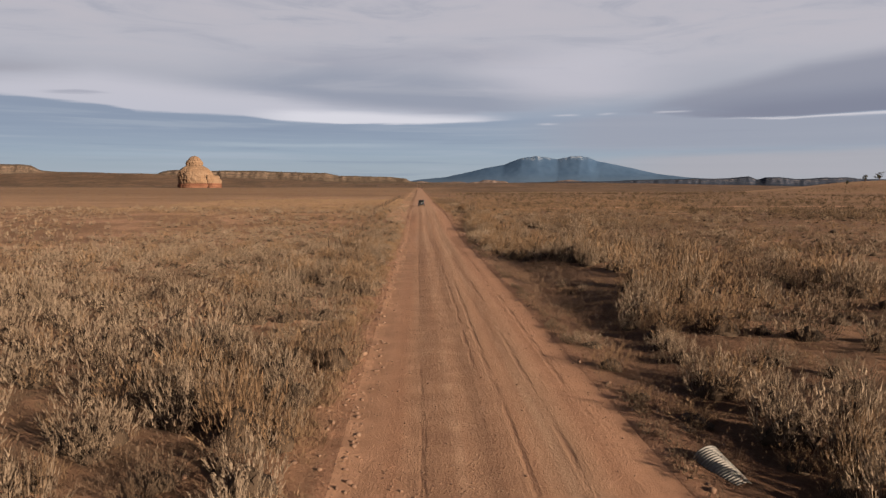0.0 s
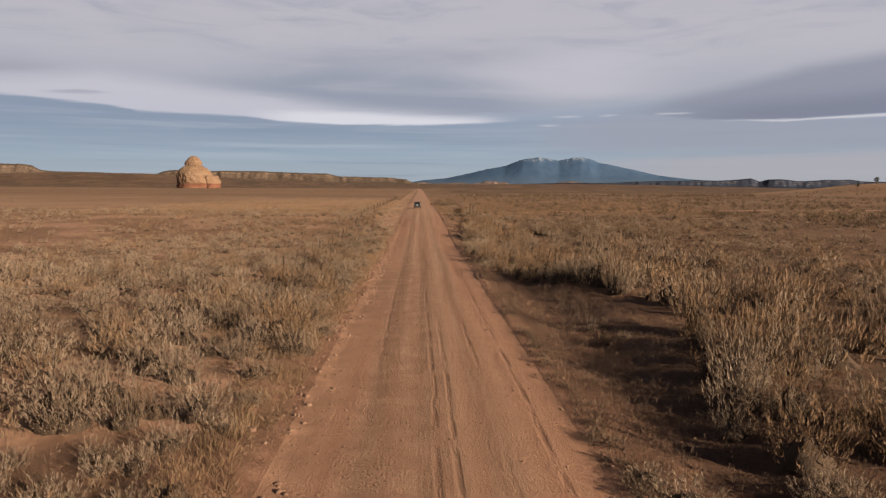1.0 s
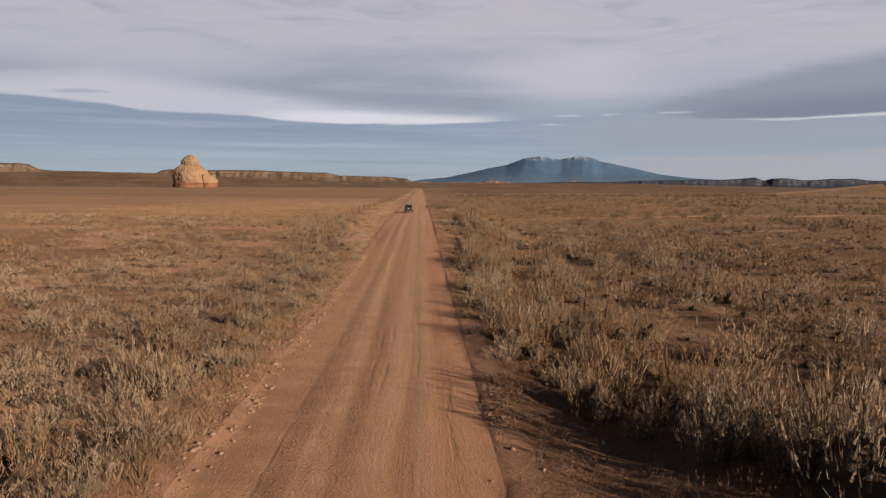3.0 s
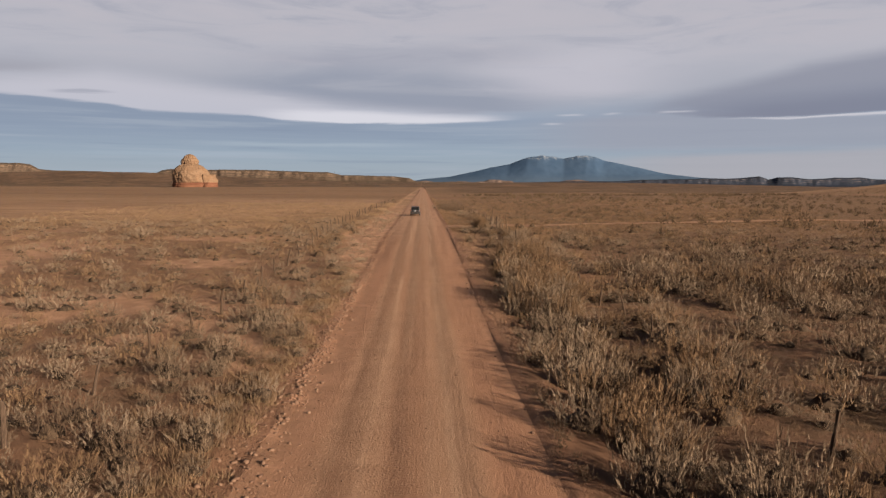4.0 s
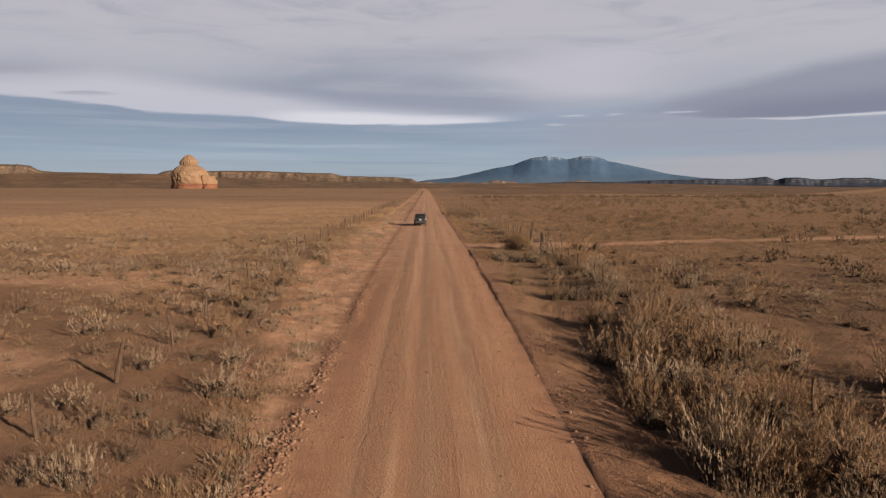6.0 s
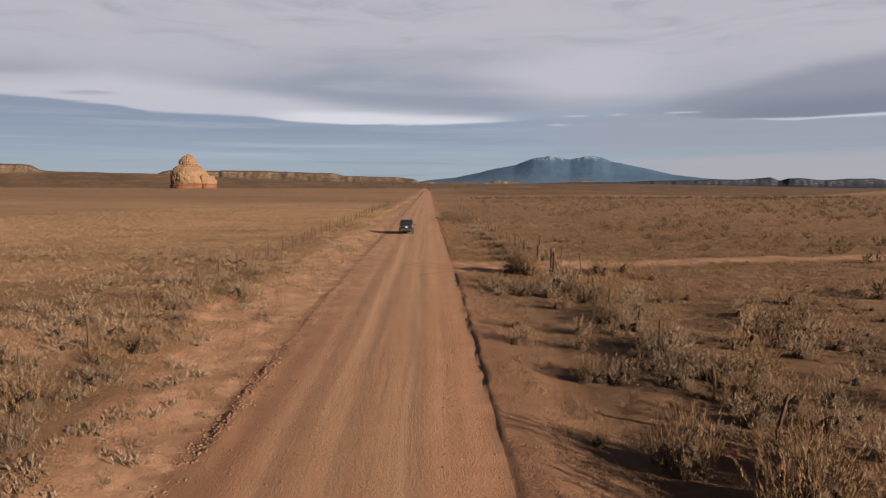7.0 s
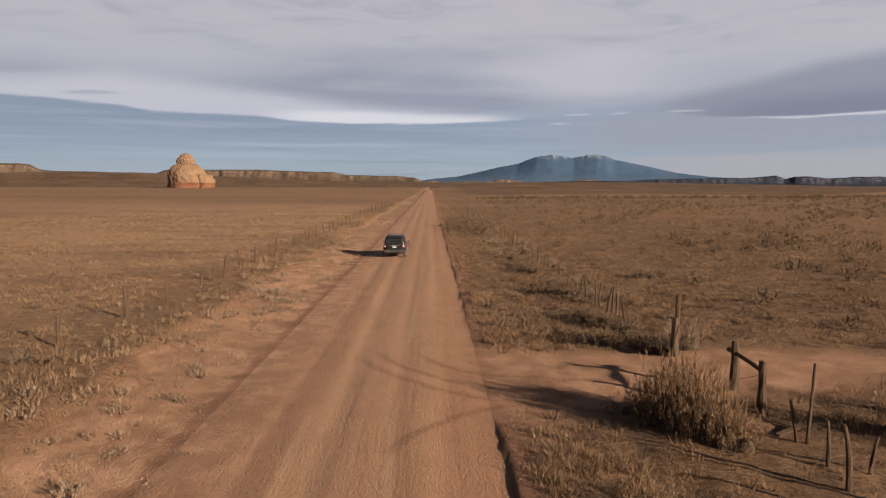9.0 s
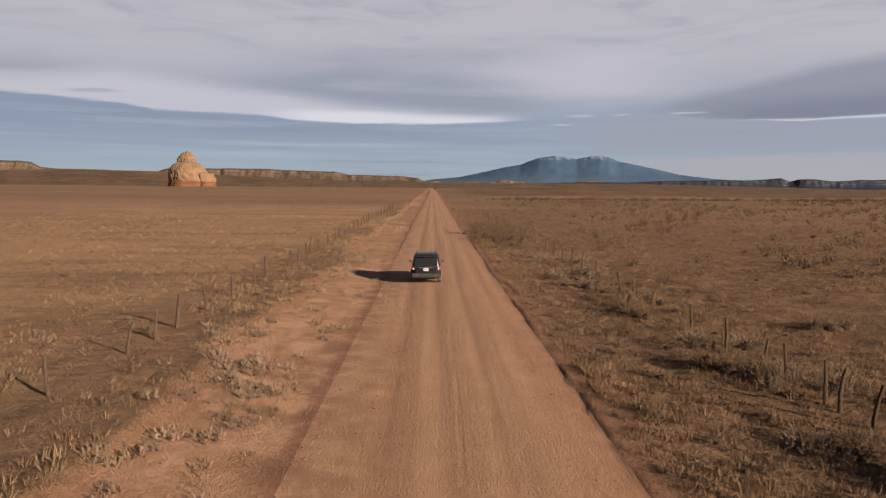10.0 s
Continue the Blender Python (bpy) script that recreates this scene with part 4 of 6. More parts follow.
def bush(stems, each, h, r, seed, seg, leaf=0.014, long=0.11, plume=0.1):
    """A shrub: feathery plumes with pointed tips that grow out and up from a dark dome added to block light.
    each: sprigs to a plume; long, leaf: length and half width of a sprig; plume: a plume's half width."""
    g = np.random.default_rng(seed)
    k = np.arange(stems)
    up = np.clip((k + 0.4) / stems + 0.08 * g.normal(size=stems), 0.02, 1.0)
    ang = k * 2.39996 + 0.6 * g.random(stems)
    flat = np.sqrt(1 - up * up)
    out = np.stack([flat * np.cos(ang), flat * np.sin(ang), up], 1)
    lump = (0.85 + 0.3 * g.random(stems))[:, None]
    root = out * np.array([0.56 * r, 0.56 * r, 0.34 * h]) * lump
    lean = out * 0.42 + np.array([0, 0, 0.8]) + 0.12 * g.normal(size=(stems, 3))
    lean /= np.linalg.norm(lean, axis=1, keepdims=True)
    reach = h * (0.38 + 0.34 * g.random(stems))
    n = stems * each
    k = np.repeat(k, each)
    s = -0.1 + 1.03 * g.random(n) ** 0.78
    round_ = 2 * np.pi * g.random(n)
    off = np.stack([np.cos(round_), np.sin(round_), np.zeros(n)], 1)
    at = root[k] + lean[k] * (reach[k] * s)[:, None] + off * (plume * h * np.sqrt(g.random(n)) * np.clip(1.05 - s, 0.05, 1) ** 0.6)[:, None]
    at[:, 2] = np.maximum(at[:, 2], 0.0)
    way = lean[k] + off * 0.32 * np.clip(1.1 - s, 0, 1)[:, None] + 0.15 * g.normal(size=(n, 3))
    way /= np.linalg.norm(way, axis=1, keepdims=True)
    # the sprigs face out of the shrub and out of the plume, so that its sunny side is light and its far side dark
    side = np.cross(way, out[k] * 0.65 + off * 0.7 + 0.3 * g.normal(size=(n, 3)))
    side /= np.linalg.norm(side, axis=1, keepdims=True)
    size = (long * (0.6 + 0.8 * g.random(n)))[:, None]
    w = leaf * (0.6 + 0.8 * g.random((n, 1)))
    V = np.concatenate([at - side * w, at + side * w, at + way * size])
    i = np.arange(n)
    F = np.stack([i, i + n, i + 2 * n], 1)
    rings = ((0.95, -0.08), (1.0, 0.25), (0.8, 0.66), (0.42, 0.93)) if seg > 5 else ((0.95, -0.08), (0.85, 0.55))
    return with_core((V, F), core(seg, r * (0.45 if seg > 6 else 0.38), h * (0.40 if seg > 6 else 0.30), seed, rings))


def sprigs(n, h, r, seed, upright=0.75, leaf=0.05, plumes=0):
    """One shrub as triangles: feathery plumes that arch out from the root, each set with short thin sprigs.
    n: sprigs; leaf: width of a sprig."""
    g = np.random.default_rng(seed)
    m = plumes or max(5, n // 18)
    ang = (np.arange(m) * 2.39996 + 0.7 * g.random(m))
    rad = np.sqrt((np.arange(m) + 0.5) / m) * r * (0.8 + 0.35 * g.random(m))
    top = h * np.sqrt(np.clip(1 - 0.72 * (rad / (1.15 * r)) ** 2, 0.1, 1)) * (0.78 + 0.34 * g.random(m))
    tips = np.stack([rad * np.cos(ang), rad * np.sin(ang), top], 1)
    roots = tips * np.array([0.5, 0.5, 0.0]) - np.array([0, 0, 0.03])
    k = g.integers(0, m, n)
    s = 0.06 + 0.93 * g.random(n) ** np.where(rad[k] > 0.7 * r, 0.95, 0.6)
    sag = np.stack([(s ** 0.75), (s ** 0.75), s ** (0.75 + 0.5 * (1 - upright))], 1)
    at = roots[k] + (tips - roots)[k] * sag
    loose = (0.10 * h * (1.15 - 0.75 * s))[:, None]
    at = at + g.normal(size=(n, 3)) * loose * np.array([1, 1, 0.6])
    at[:, 2] = np.maximum(at[:, 2], 0.02)
    way = (tips - roots)[k] / np.linalg.norm((tips - roots)[k], axis=1, keepdims=True)
    way = way + np.array([0, 0, 0.35 * upright]) + 0.42 * g.normal(size=(n, 3))
    way /= np.linalg.norm(way, axis=1, keepdims=True)
    size = (h * (0.05 + 0.075 * g.random(n)) * (1.6 if n < 60 else 1.25 if n < 400 else 1.0))[:, None]
    side = np.cross(way, g.normal(size=(n, 3)))
    side /= np.linalg.norm(side, axis=1, keepdims=True)
    w = leaf * (0.6 + 0.8 * g.random((n, 1)))
    i = np.arange(n)
    V = [at - way * size * 0.5, at + way * size * 0.25 + side * w, at + way * size, ]
    F = [np.stack([i, i + n, i + 2 * n], 1)]
    count = 3 * n
    # woody stems
    j = np.arange(m)
    q = np.stack([np.cos(ang + 1.5), np.sin(ang + 1.5), np.zeros(m)], 1) * 0.014 * h
    V += [roots - q, roots + q, tips * 0.9]
    F.append(np.stack([j, j + m, j + 2 * m], 1) + count)
    return np.concatenate(V), np.concatenate(F)


def tuft(n, h, r, seed, w=0.012):
    """A tuft of bent grass blades, one triangle each."""
    g = np.random.default_rng(seed)
    a = g.random(n) * 2 * np.pi
    rad = np.sqrt(g.random(n)) * r * 0.45
    foot = np.stack([rad * np.cos(a), rad * np.sin(a), np.zeros(n) - 0.02], 1)
    lean = rad * 1.2 + r * 0.5 * g.random(n)
    tip = np.stack([lean * np.cos(a), lean * np.sin(a), h * (0.55 + 0.5 * g.random(n))], 1)
    b = g.random(n) * 2 * np.pi
    side = np.stack([np.cos(b), np.sin(b), np.zeros(n)], 1) * w
    V = np.concatenate([foot - side, foot + side, tip])
    i = np.arange(n)
    return V, np.stack([i, i + n, i + 2 * n], 1)


def spread(kinds, x, y, z, scale, g, tall=None):
    """Joins copies of the given meshes, picked at random, at the given places."""
    pick = g.integers(0, len(kinds), len(x))
    turn = g.random(len(x)) * 2 * np.pi
    VV, FF, MM, count = [], [], [], 0
    for k, (V, F, *M) in enumerate(kinds):
        j = np.flatnonzero(pick == k)
        if not len(j):
            continue
        c, s, sc = np.cos(turn[j])[:, None], np.sin(turn[j])[:, None], scale[j][:, None]
        st = sc if tall is None else sc * tall[j][:, None]
        P = np.stack([(V[:, 0] * c - V[:, 1] * s) * sc + x[j][:, None], (V[:, 0] * s + V[:, 1] * c) * sc + y[j][:, None], V[:, 2] * st + z[j][:, None]], -1)
        FF.append((F[None] + (np.arange(len(j)) * len(V))[:, None, None]).reshape(-1, 3) + count)
        VV.append(P.reshape(-1, 3))
        MM.append(np.tile(M[0] if M else np.zeros(len(F), int), len(j)))
        count += len(j) * len(V)
    return np.concatenate(VV), np.concatenate(FF), np.concatenate(MM)


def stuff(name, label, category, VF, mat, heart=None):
    me = put_mesh(name, VF[0], VF[1], mat, False, heart or GAP_SHADE, VF[2])
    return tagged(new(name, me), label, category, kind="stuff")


def verge_start(y):
    """How far from the road edge the brush on the verge begins."""
    return np.interp(y, [-20, 22, 30, 34, 38, 42, 46, 52, 57, 61, 66, 72, 90, 104, 122, 130, 150, 156, 160, 400], [2.3, 2.5, 3.8, 4.7, 6.0, 7.6, 8.4, 8.6, 7.6, 5.0, 2.6, 1.7, 1.9, 2.6, 2.8, 1.7, 2.2, 3.6, 4.2, 4.2])


def brush_density(x, y):
    """Shrubs for each square metre, and how tall they stand (1 is a metre)."""
    u = x - road_x(y)
    clump = fbm(x * 0.13, y * 0.13, 3)
    small = fbm(x * 0.5 + 9, y * 0.5, 2)
    edge = bank_edge(y)
    # field side
    d = 2.2 * sm(clump + 0.3 * (small - 0.5) + 0.22 * (1 - sm(y, 70, 95)) + 0.09 * (1 - sm(y, 115, 140)), 0.40, 0.50) * sm(-u, -edge - 0.2, -edge + 1.6)
    d = d * np.interp(y, [-20, 60, 84, 98, 118, 142, 158, 168], [1, 1, 1, 0.8, 0.7, 0.4, 0.1, 0.0])
    t = 0.92 + 0.16 * (1 - sm(y, 40, 60)) - 0.2 * sm(y, 50, 100) + 0.3 * (clump - 0.5) + 0.2 * np.exp(-((u + 11) / 3.0) ** 2)
    # verge side
    s = u - verge_start(y)
    e = sm(s, -0.4, 1.2) * (2.1 * sm(clump + 0.3 * (small - 0.5), 0.23, 0.36))
    e = e * (1 - 0.1 * sm(u, 14, 40)) * np.interp(y, [-20, 95, 122, 140, 152, 158, 162], [1, 1, 1.0, 0.62, 0.2, 0.08, 0.0])
    e = e * (1 - 0.6 * sm(y, 95, 135) * sm(u, 14, 30))
    e = np.maximum(e, 0.75 * bump(u, 1.25, 1.0) * (1 - sm(y, 28, 34)) * sm(small, 0.3, 0.5))
    e = np.maximum(e, 1.7 * bump(s, 1.0, 1.8) * sm(y, 28, 36) * (1 - sm(y, 56, 60)))
    e = np.maximum(e, 1.9 * bump(s, 1.4, 2.6) * sm(y, 58, 64) * (1 - sm(y, 100, 112)))
    line = np.exp(-((u - 6.3) / 1.7) ** 2) * sm(y, 150, 156) * (1 - sm(y, 205, 225)) * 1.1 * sm(small, 0.33, 0.55)
    rank = np.exp(-((u - 4.2) / 2.0) ** 2) * bump(y, 247, 30) * 0.9
    e = np.maximum(e, np.maximum(line, rank)) * (1 - drive_mask(u, y))
    tall_patch = fbm(x * 0.21 + 7, y * 0.21 + 3, 2)
    e = e * sm(tall_patch + 0.35 * sm(s, 3.0, 0.0), 0.26, 0.38)
    tr = 1.0 + 1.1 * (tall_patch - 0.45) * (1 - sm(u, 14, 30)) - 0.35 * sm(u, 12, 30) - 0.45 * (1 - sm(u, 1.8, 2.6)) * (1 - sm(y, 40, 46)) - 0.15 * sm(y, 100, 130) + 0.35 * (clump - 0.5) + 0.5 * sm(y, 215, 235) - 0.55 * sm(y, 164, 168) * (1 - sm(y, 205, 220)) + 0.25 * (1 - sm(y, 55, 75)) - 0.1 * (1 - sm(s, 0.5, 2.0)) * (1 - sm(y, 42, 46)) + 0.75 * bump(y, 46, 24) * (1 - sm(u, 10, 15)) * sm(u, 3, 6) + 0.5 * bump(s, 1.0, 2.0) * sm(y, 58, 66) * (1 - sm(y, 98, 112))
    right = u > -3
    e = e * (1 - bump(x, 43, 6) * bump(y, 122, 5))
    e = e * (1 - sm(y, 149, 151) * (1 - sm(y, 163, 165)) * (u > 2.5))
    e = e * (np.hypot((x - 5.75) / 1.15, (y - 14.8) / 2.3) > 1)
    return np.where(right, e, d), np.where(right, tr, t)


def scatter_brush():
    g = np.random.default_rng(21)
    # candidates over a wedge that widens with distance
    n = 200000
    y = 2 + 270 * g.random(n) ** 0.9
    x = (g.random(n) * 2 - 1) * (26 + 0.75 * y)
    pdf = (1 / 0.9) * ((y - 2) / 270) ** (1 / 0.9 - 1) / 270 / (2 * (26 + 0.75 * y))
    d, t = brush_density(x, y)
    keep = g.random(n) < d / (pdf * n)
    x, y, t = x[keep], y[keep], t[keep]
    # shrubs keep their distance: one to a cell
    gap = np.where(x - road_x(y) > 0, 1.5 + 0.22 * (1 - sm(y, 36, 44)) - 0.16 * sm(y, 56, 62) + 0.26 * sm(x - road_x(y), 8, 12) - 0.2 * sm(y, 95, 110), 1.42 - 0.12 * sm(y, 55, 70) + 0.25 * sm(y, 90, 140)) + 0.45 * sm(np.abs(x - road_x(y) + 3), 30, 60)
    cell = np.floor(x / gap).astype(np.int64) * 100003 + np.floor(y / gap).astype(np.int64)
    first = np.unique(cell, return_index=True)[1]
    x, y, t = x[first], y[first], t[first]
    # shrubs along the fence beyond the gate
    fx = np.array([7.95, 7.75, 8.05, 8.75, 5.1, 5.6, 6.0, 5.5, 5.9, 6.5, 6.8, 5.8, 6.1, 6.5, 6.9, 7.2, 6.3, 7.2, 7.6, 7.0, 12.5, 13.2, 14.0, 23.6, 38.9, 23.6])
    fy = np.array([42.4, 44.9, 46.3, 43.0, 189.0, 188.2, 187.3, 178.6, 177.9, 177.3, 176.4, 171.2, 170.5, 169.6, 168.4, 167.7, 168.9, 164.7, 164.4, 165.2, 184.8, 184.6, 184.9, 217.5, 234.6, 200.9])
    # the big rank growth by the gate
    gx = np.array([4.7, 5.0, 5.3, 5.5, 5.8, 6.0, 6.2, 6.5, 5.2, 5.6, 6.0, 4.9, 6.7, 6.3])
    gy = np.array([158.0, 157.6, 157.1, 156.6, 156.2, 155.8, 155.5, 155.2, 158.3, 157.6, 156.9, 157.0, 155.9, 156.4])
    # and the loose clumps along the fence short of it
    gx = np.append([8.3, 9.3, 7.6, 8.6, 10.7, 11.2, 13.8, 13.4, 12.9, 7.7, 8.2, 6.0, 6.6, 8.2, 7.7, 3.4, 3.9, 3.5, 3.2, 5.7, 5.3], gx)
    gy = np.append([148.6, 149.4, 147.4, 150.6, 156.2, 155.4, 153.5, 146.0, 157.0, 141.1, 142.0, 143.6, 144.4, 145.4, 139.8, 152.0, 152.3, 139.3, 136.5, 136.0, 132.8], gy)
    bare = (y > 122) & (y < 146) & (x - road_x(y) > 0.5) & (x - road_x(y) < 5.6)
    x, y, t = x[~bare], y[~bare], t[~bare]
    ex = np.array([5.9, 5.7, 4.3, 5.0, 5.6, 6.2, 3.4, 8.5, 8.9, 10.8, 13.1, 10.3, 9.2, 8.5, 13.0, 6.1, 7.6, 8.0, 9.9, 7.9, 8.8, 10.1, 11.6])
    ey = np.array([124.9, 125.6, 126.8, 132.0, 131.9, 131.5, 136.7, 132.5, 129.1, 132.1, 133.6, 126.8, 136.0, 138.2, 135.4, 138.2, 130.8, 134.2, 130.4, 135.6, 125.0, 128.3, 129.0])
    es = np.array([1.35, 1.2, 0.55, 0.95, 1.05, 1.0, 1.0, 1.15, 1.2, 1.15, 1.1, 1.2, 1.15, 1.2, 1.1, 1.0, 1.2, 1.25, 1.1, 1.15, 1.2, 1.1, 1.1])
    x, y, t = np.append(x, ex), np.append(y, ey), np.append(t, np.full(len(ex), 1.2))
    x, y, t = np.append(x, fx), np.append(y, fy), np.append(t, np.full(len(fx), 1.0))
    x, y, t = np.append(x, gx), np.append(y, gy), np.append(t, np.full(len(gx), 1.75))
    u = x - road_x(y)
    z = height(x, y) - 0.04
    size = (0.52 + 0.9 * g.random(len(x)) ** 1.2) * np.where(g.random(len(x)) < 0.12, 1.3, 1.0) * np.where(u > 0, 1.3 - 0.12 * sm(y, 112, 136), 1.18 - 0.18 * sm(y, 50, 70) + 0.15 * sm(y, 85, 100)) * np.clip(t, 0.6, 1.6) ** 0.5 * (1 + 0.15 * bump(y, 51, 16) * (u > 5) * (u < 14))
    tall = np.clip(t, 0.3, 1.7) ** 0.5 * (0.85 + 0.3 * g.random(len(x))) * np.where((u > 0) & (u < 3.2) & (y < 42), 0.8, 1)
    size[-len(gx) - len(fx):-len(gx)] = np.where(fy < 60, 0.62, 1.1)
    tall[-len(gx) - len(fx):-len(gx)] = np.where(fy > 160, 0.95, 1.0)
    size[-len(gx) - len(fx) - len(ex):-len(gx) - len(fx)], tall[-len(gx) - len(fx) - len(ex):-len(gx) - len(fx)] = es, 1.15
    tall[-len(gx) - len(fx) - len(ex)] = 1.6
    size[-len(gx):-14], tall[-len(gx):-14] = np.where((gx[:-14] > 10) & (gx[:-14] < 13), 1.25, 0.95), np.where((gx[:-14] > 10) & (gx[:-14] < 13), 1.3, 1.0)
    size[-14:] = np.array([0.85, 1.1, 1.3, 1.35, 1.25, 1.3, 1.15, 0.95, 0.8, 1.2, 1.3, 0.9, 0.85, 1.1])
    tall[-14:] = np.array([0.95, 1.3, 1.75, 1.7, 1.5, 1.55, 1.25, 1.0, 0.9, 1.6, 1.7, 1.0, 0.9, 1.3])
    gold = (np.arange(len(x)) >= len(x) - len(gx)) | (u > 0) & (g.random(len(x)) < np.where(y < 130, 0.42 - 0.28 * sm(u, 7, 13), 0.3)) & (y < 200) | (u < 0) & (g.random(len(x)) < 0.16)
    order = np.arange(len(x)) - (len(x) - len(gx))
    fence_row = (order >= -len(fx)) & (order < 0) & (y > 160)
    gold = gold & ~fence_row
    # darker leaf, commoner on the verge side, puts that side's shade into colour
    dusk = fence_row | ~gold & ~fence_row & (u > 0) & (g.random(len(x)) < 0.6 * sm(u, 5, 13)) | (u < 0) & ~gold & (g.random(len(x)) < 0.16)
    dusk = dusk | ~gold & (u > 0) & (u < 9) & (y > 215)
    sort = np.where(gold, 1, np.where(dusk, 2, 0))
    lateral = np.abs(u + 2.5)
    near = (lateral < 11.0) & (y > 8) & (y < 205) | (np.arange(len(x)) >= len(x) - len(gx) - len(fx) - len(ex))
    close = ~near & ((lateral < 24) & (y > 6) & (y < 190) | (lateral < 14) & (y < 275))
    mid = ~near & ~close & (lateral < 46) & (y < 190)
    lo = ~near & ~close & ~mid
    rich = {True: [bush(38, 23, 0.93, 0.72, 100 + i, 8, 0.0074, 0.09, 0.078) for i in range(7)], False: [bush(36, 22, 0.8, 0.72, 200 + i, 8, 0.0080, 0.085, 0.088) for i in range(7)]}
    good = {True: [bush(28, 11, 0.92, 0.72, 340 + i, 6, 0.0116, 0.11, 0.09) for i in range(6)], False: [bush(28, 11, 0.78, 0.72, 440 + i, 6, 0.0124, 0.1, 0.1) for i in range(6)]}
    some = {True: [bush(20, 6, 0.9, 0.7, 300 + i, 5, 0.020, 0.15, 0.11) for i in range(6)], False: [bush(20, 6, 0.76, 0.7, 400 + i, 5, 0.022, 0.14, 0.12) for i in range(6)]}
    few = {True: [bush(9, 3, 0.82, 0.66, 500 + i, 4, 0.05, 0.21, 0.14) for i in range(5)], False: [bush(9, 3, 0.72, 0.68, 600 + i, 4, 0.05, 0.19, 0.14) for i in range(5)]}
    for which, mat, word, name in ((1, GOLD, "tawny rabbitbrush shrub with upright feathery sprigs", "rabbitbrush"), (0, SAGE, "grey-green sagebrush shrub with pale sprigs", "sagebrush"), (2, DUSK, "dark brown greasewood shrub with fine dry twigs", "greasewood")):
        isgold = which == 1
        meshes = []
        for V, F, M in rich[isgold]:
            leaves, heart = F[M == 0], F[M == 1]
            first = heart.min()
            meshes.append((put_mesh("foliage", V[:first], leaves, mat), put_mesh("woody_heart", V[first:], heart - first, GAP_SHADE)))
        # the shrubs that line the road are things of their own
        kind = sort == which
        single = np.flatnonzero(near & kind & (u > -12.5) & (u < 8.0))
        single = single[np.argsort(np.abs(u[single] + 2.5) - 9.0 * (single >= len(x) - len(gx)))][:280 if which < 2 else 60]
        for j in single:
            ob = new(name)
            leaves, heart = meshes[int(g.integers(0, 7))]
            new("foliage", leaves).parent = ob
            new("woody_heart", heart).parent = ob
            ob.matrix_basis = Matrix.Translation((x[j], y[j], z[j])) @ Matrix.Rotation(g.random() * 6.28, 4, "Z") @ Matrix.Diagonal((size[j], size[j], size[j] * tall[j], 1))
            tagged(ob, word, "shrub", "shrubs along the road")
        rest = near & kind
        rest[single] = False
        for pick, shapes, tag in ((rest, rich, "thicket"), (close & kind, good, "scrub"), (mid & kind, some, "brush"), (lo & kind, few, "far_brush")):
            j = np.flatnonzero(pick)
            if len(j):
                stuff(name + "_" + tag, "dense growth of " + word.split(" with")[0] + "s on red soil", "shrubs", spread(shapes[isgold], x[j], y[j], z[j], size[j], g, tall[j]), mat)


def scatter_outer_brush():
    """The brushland goes on to the sides and behind, thinning out."""
    g = np.random.default_rng(61)
    n = 7000
    x, y = -230 + 460 * g.random(n), -90 + 250 * g.random(n)
    wedge = (np.abs(x) < 26 + 0.75 * y) & (y > 2)
    u = x - road_x(y)
    clump = fbm(x * 0.1, y * 0.1, 3)
    d = sm(clump, 0.34, 0.5) * (1 - sm(np.hypot(x, y - 60), 110, 230)) * sm(np.abs(u + 3.6), 6.5, 8.5) * (1 - sm(y, 130, 165))
    keep = ~wedge & (g.random(n) < d)
    x, y = x[keep], y[keep]
    shapes = [bush(7, 2, 0.85, 0.68, 900 + i, 4, 0.09, 0.32, 0.07) for i in range(5)]
    stuff("outer_brush", "sagebrush spreading away over the red plain", "shrubs", spread(shapes, x, y, height(x, y) - 0.04, 0.7 + 0.7 * g.random(len(x)), g), SAGE)


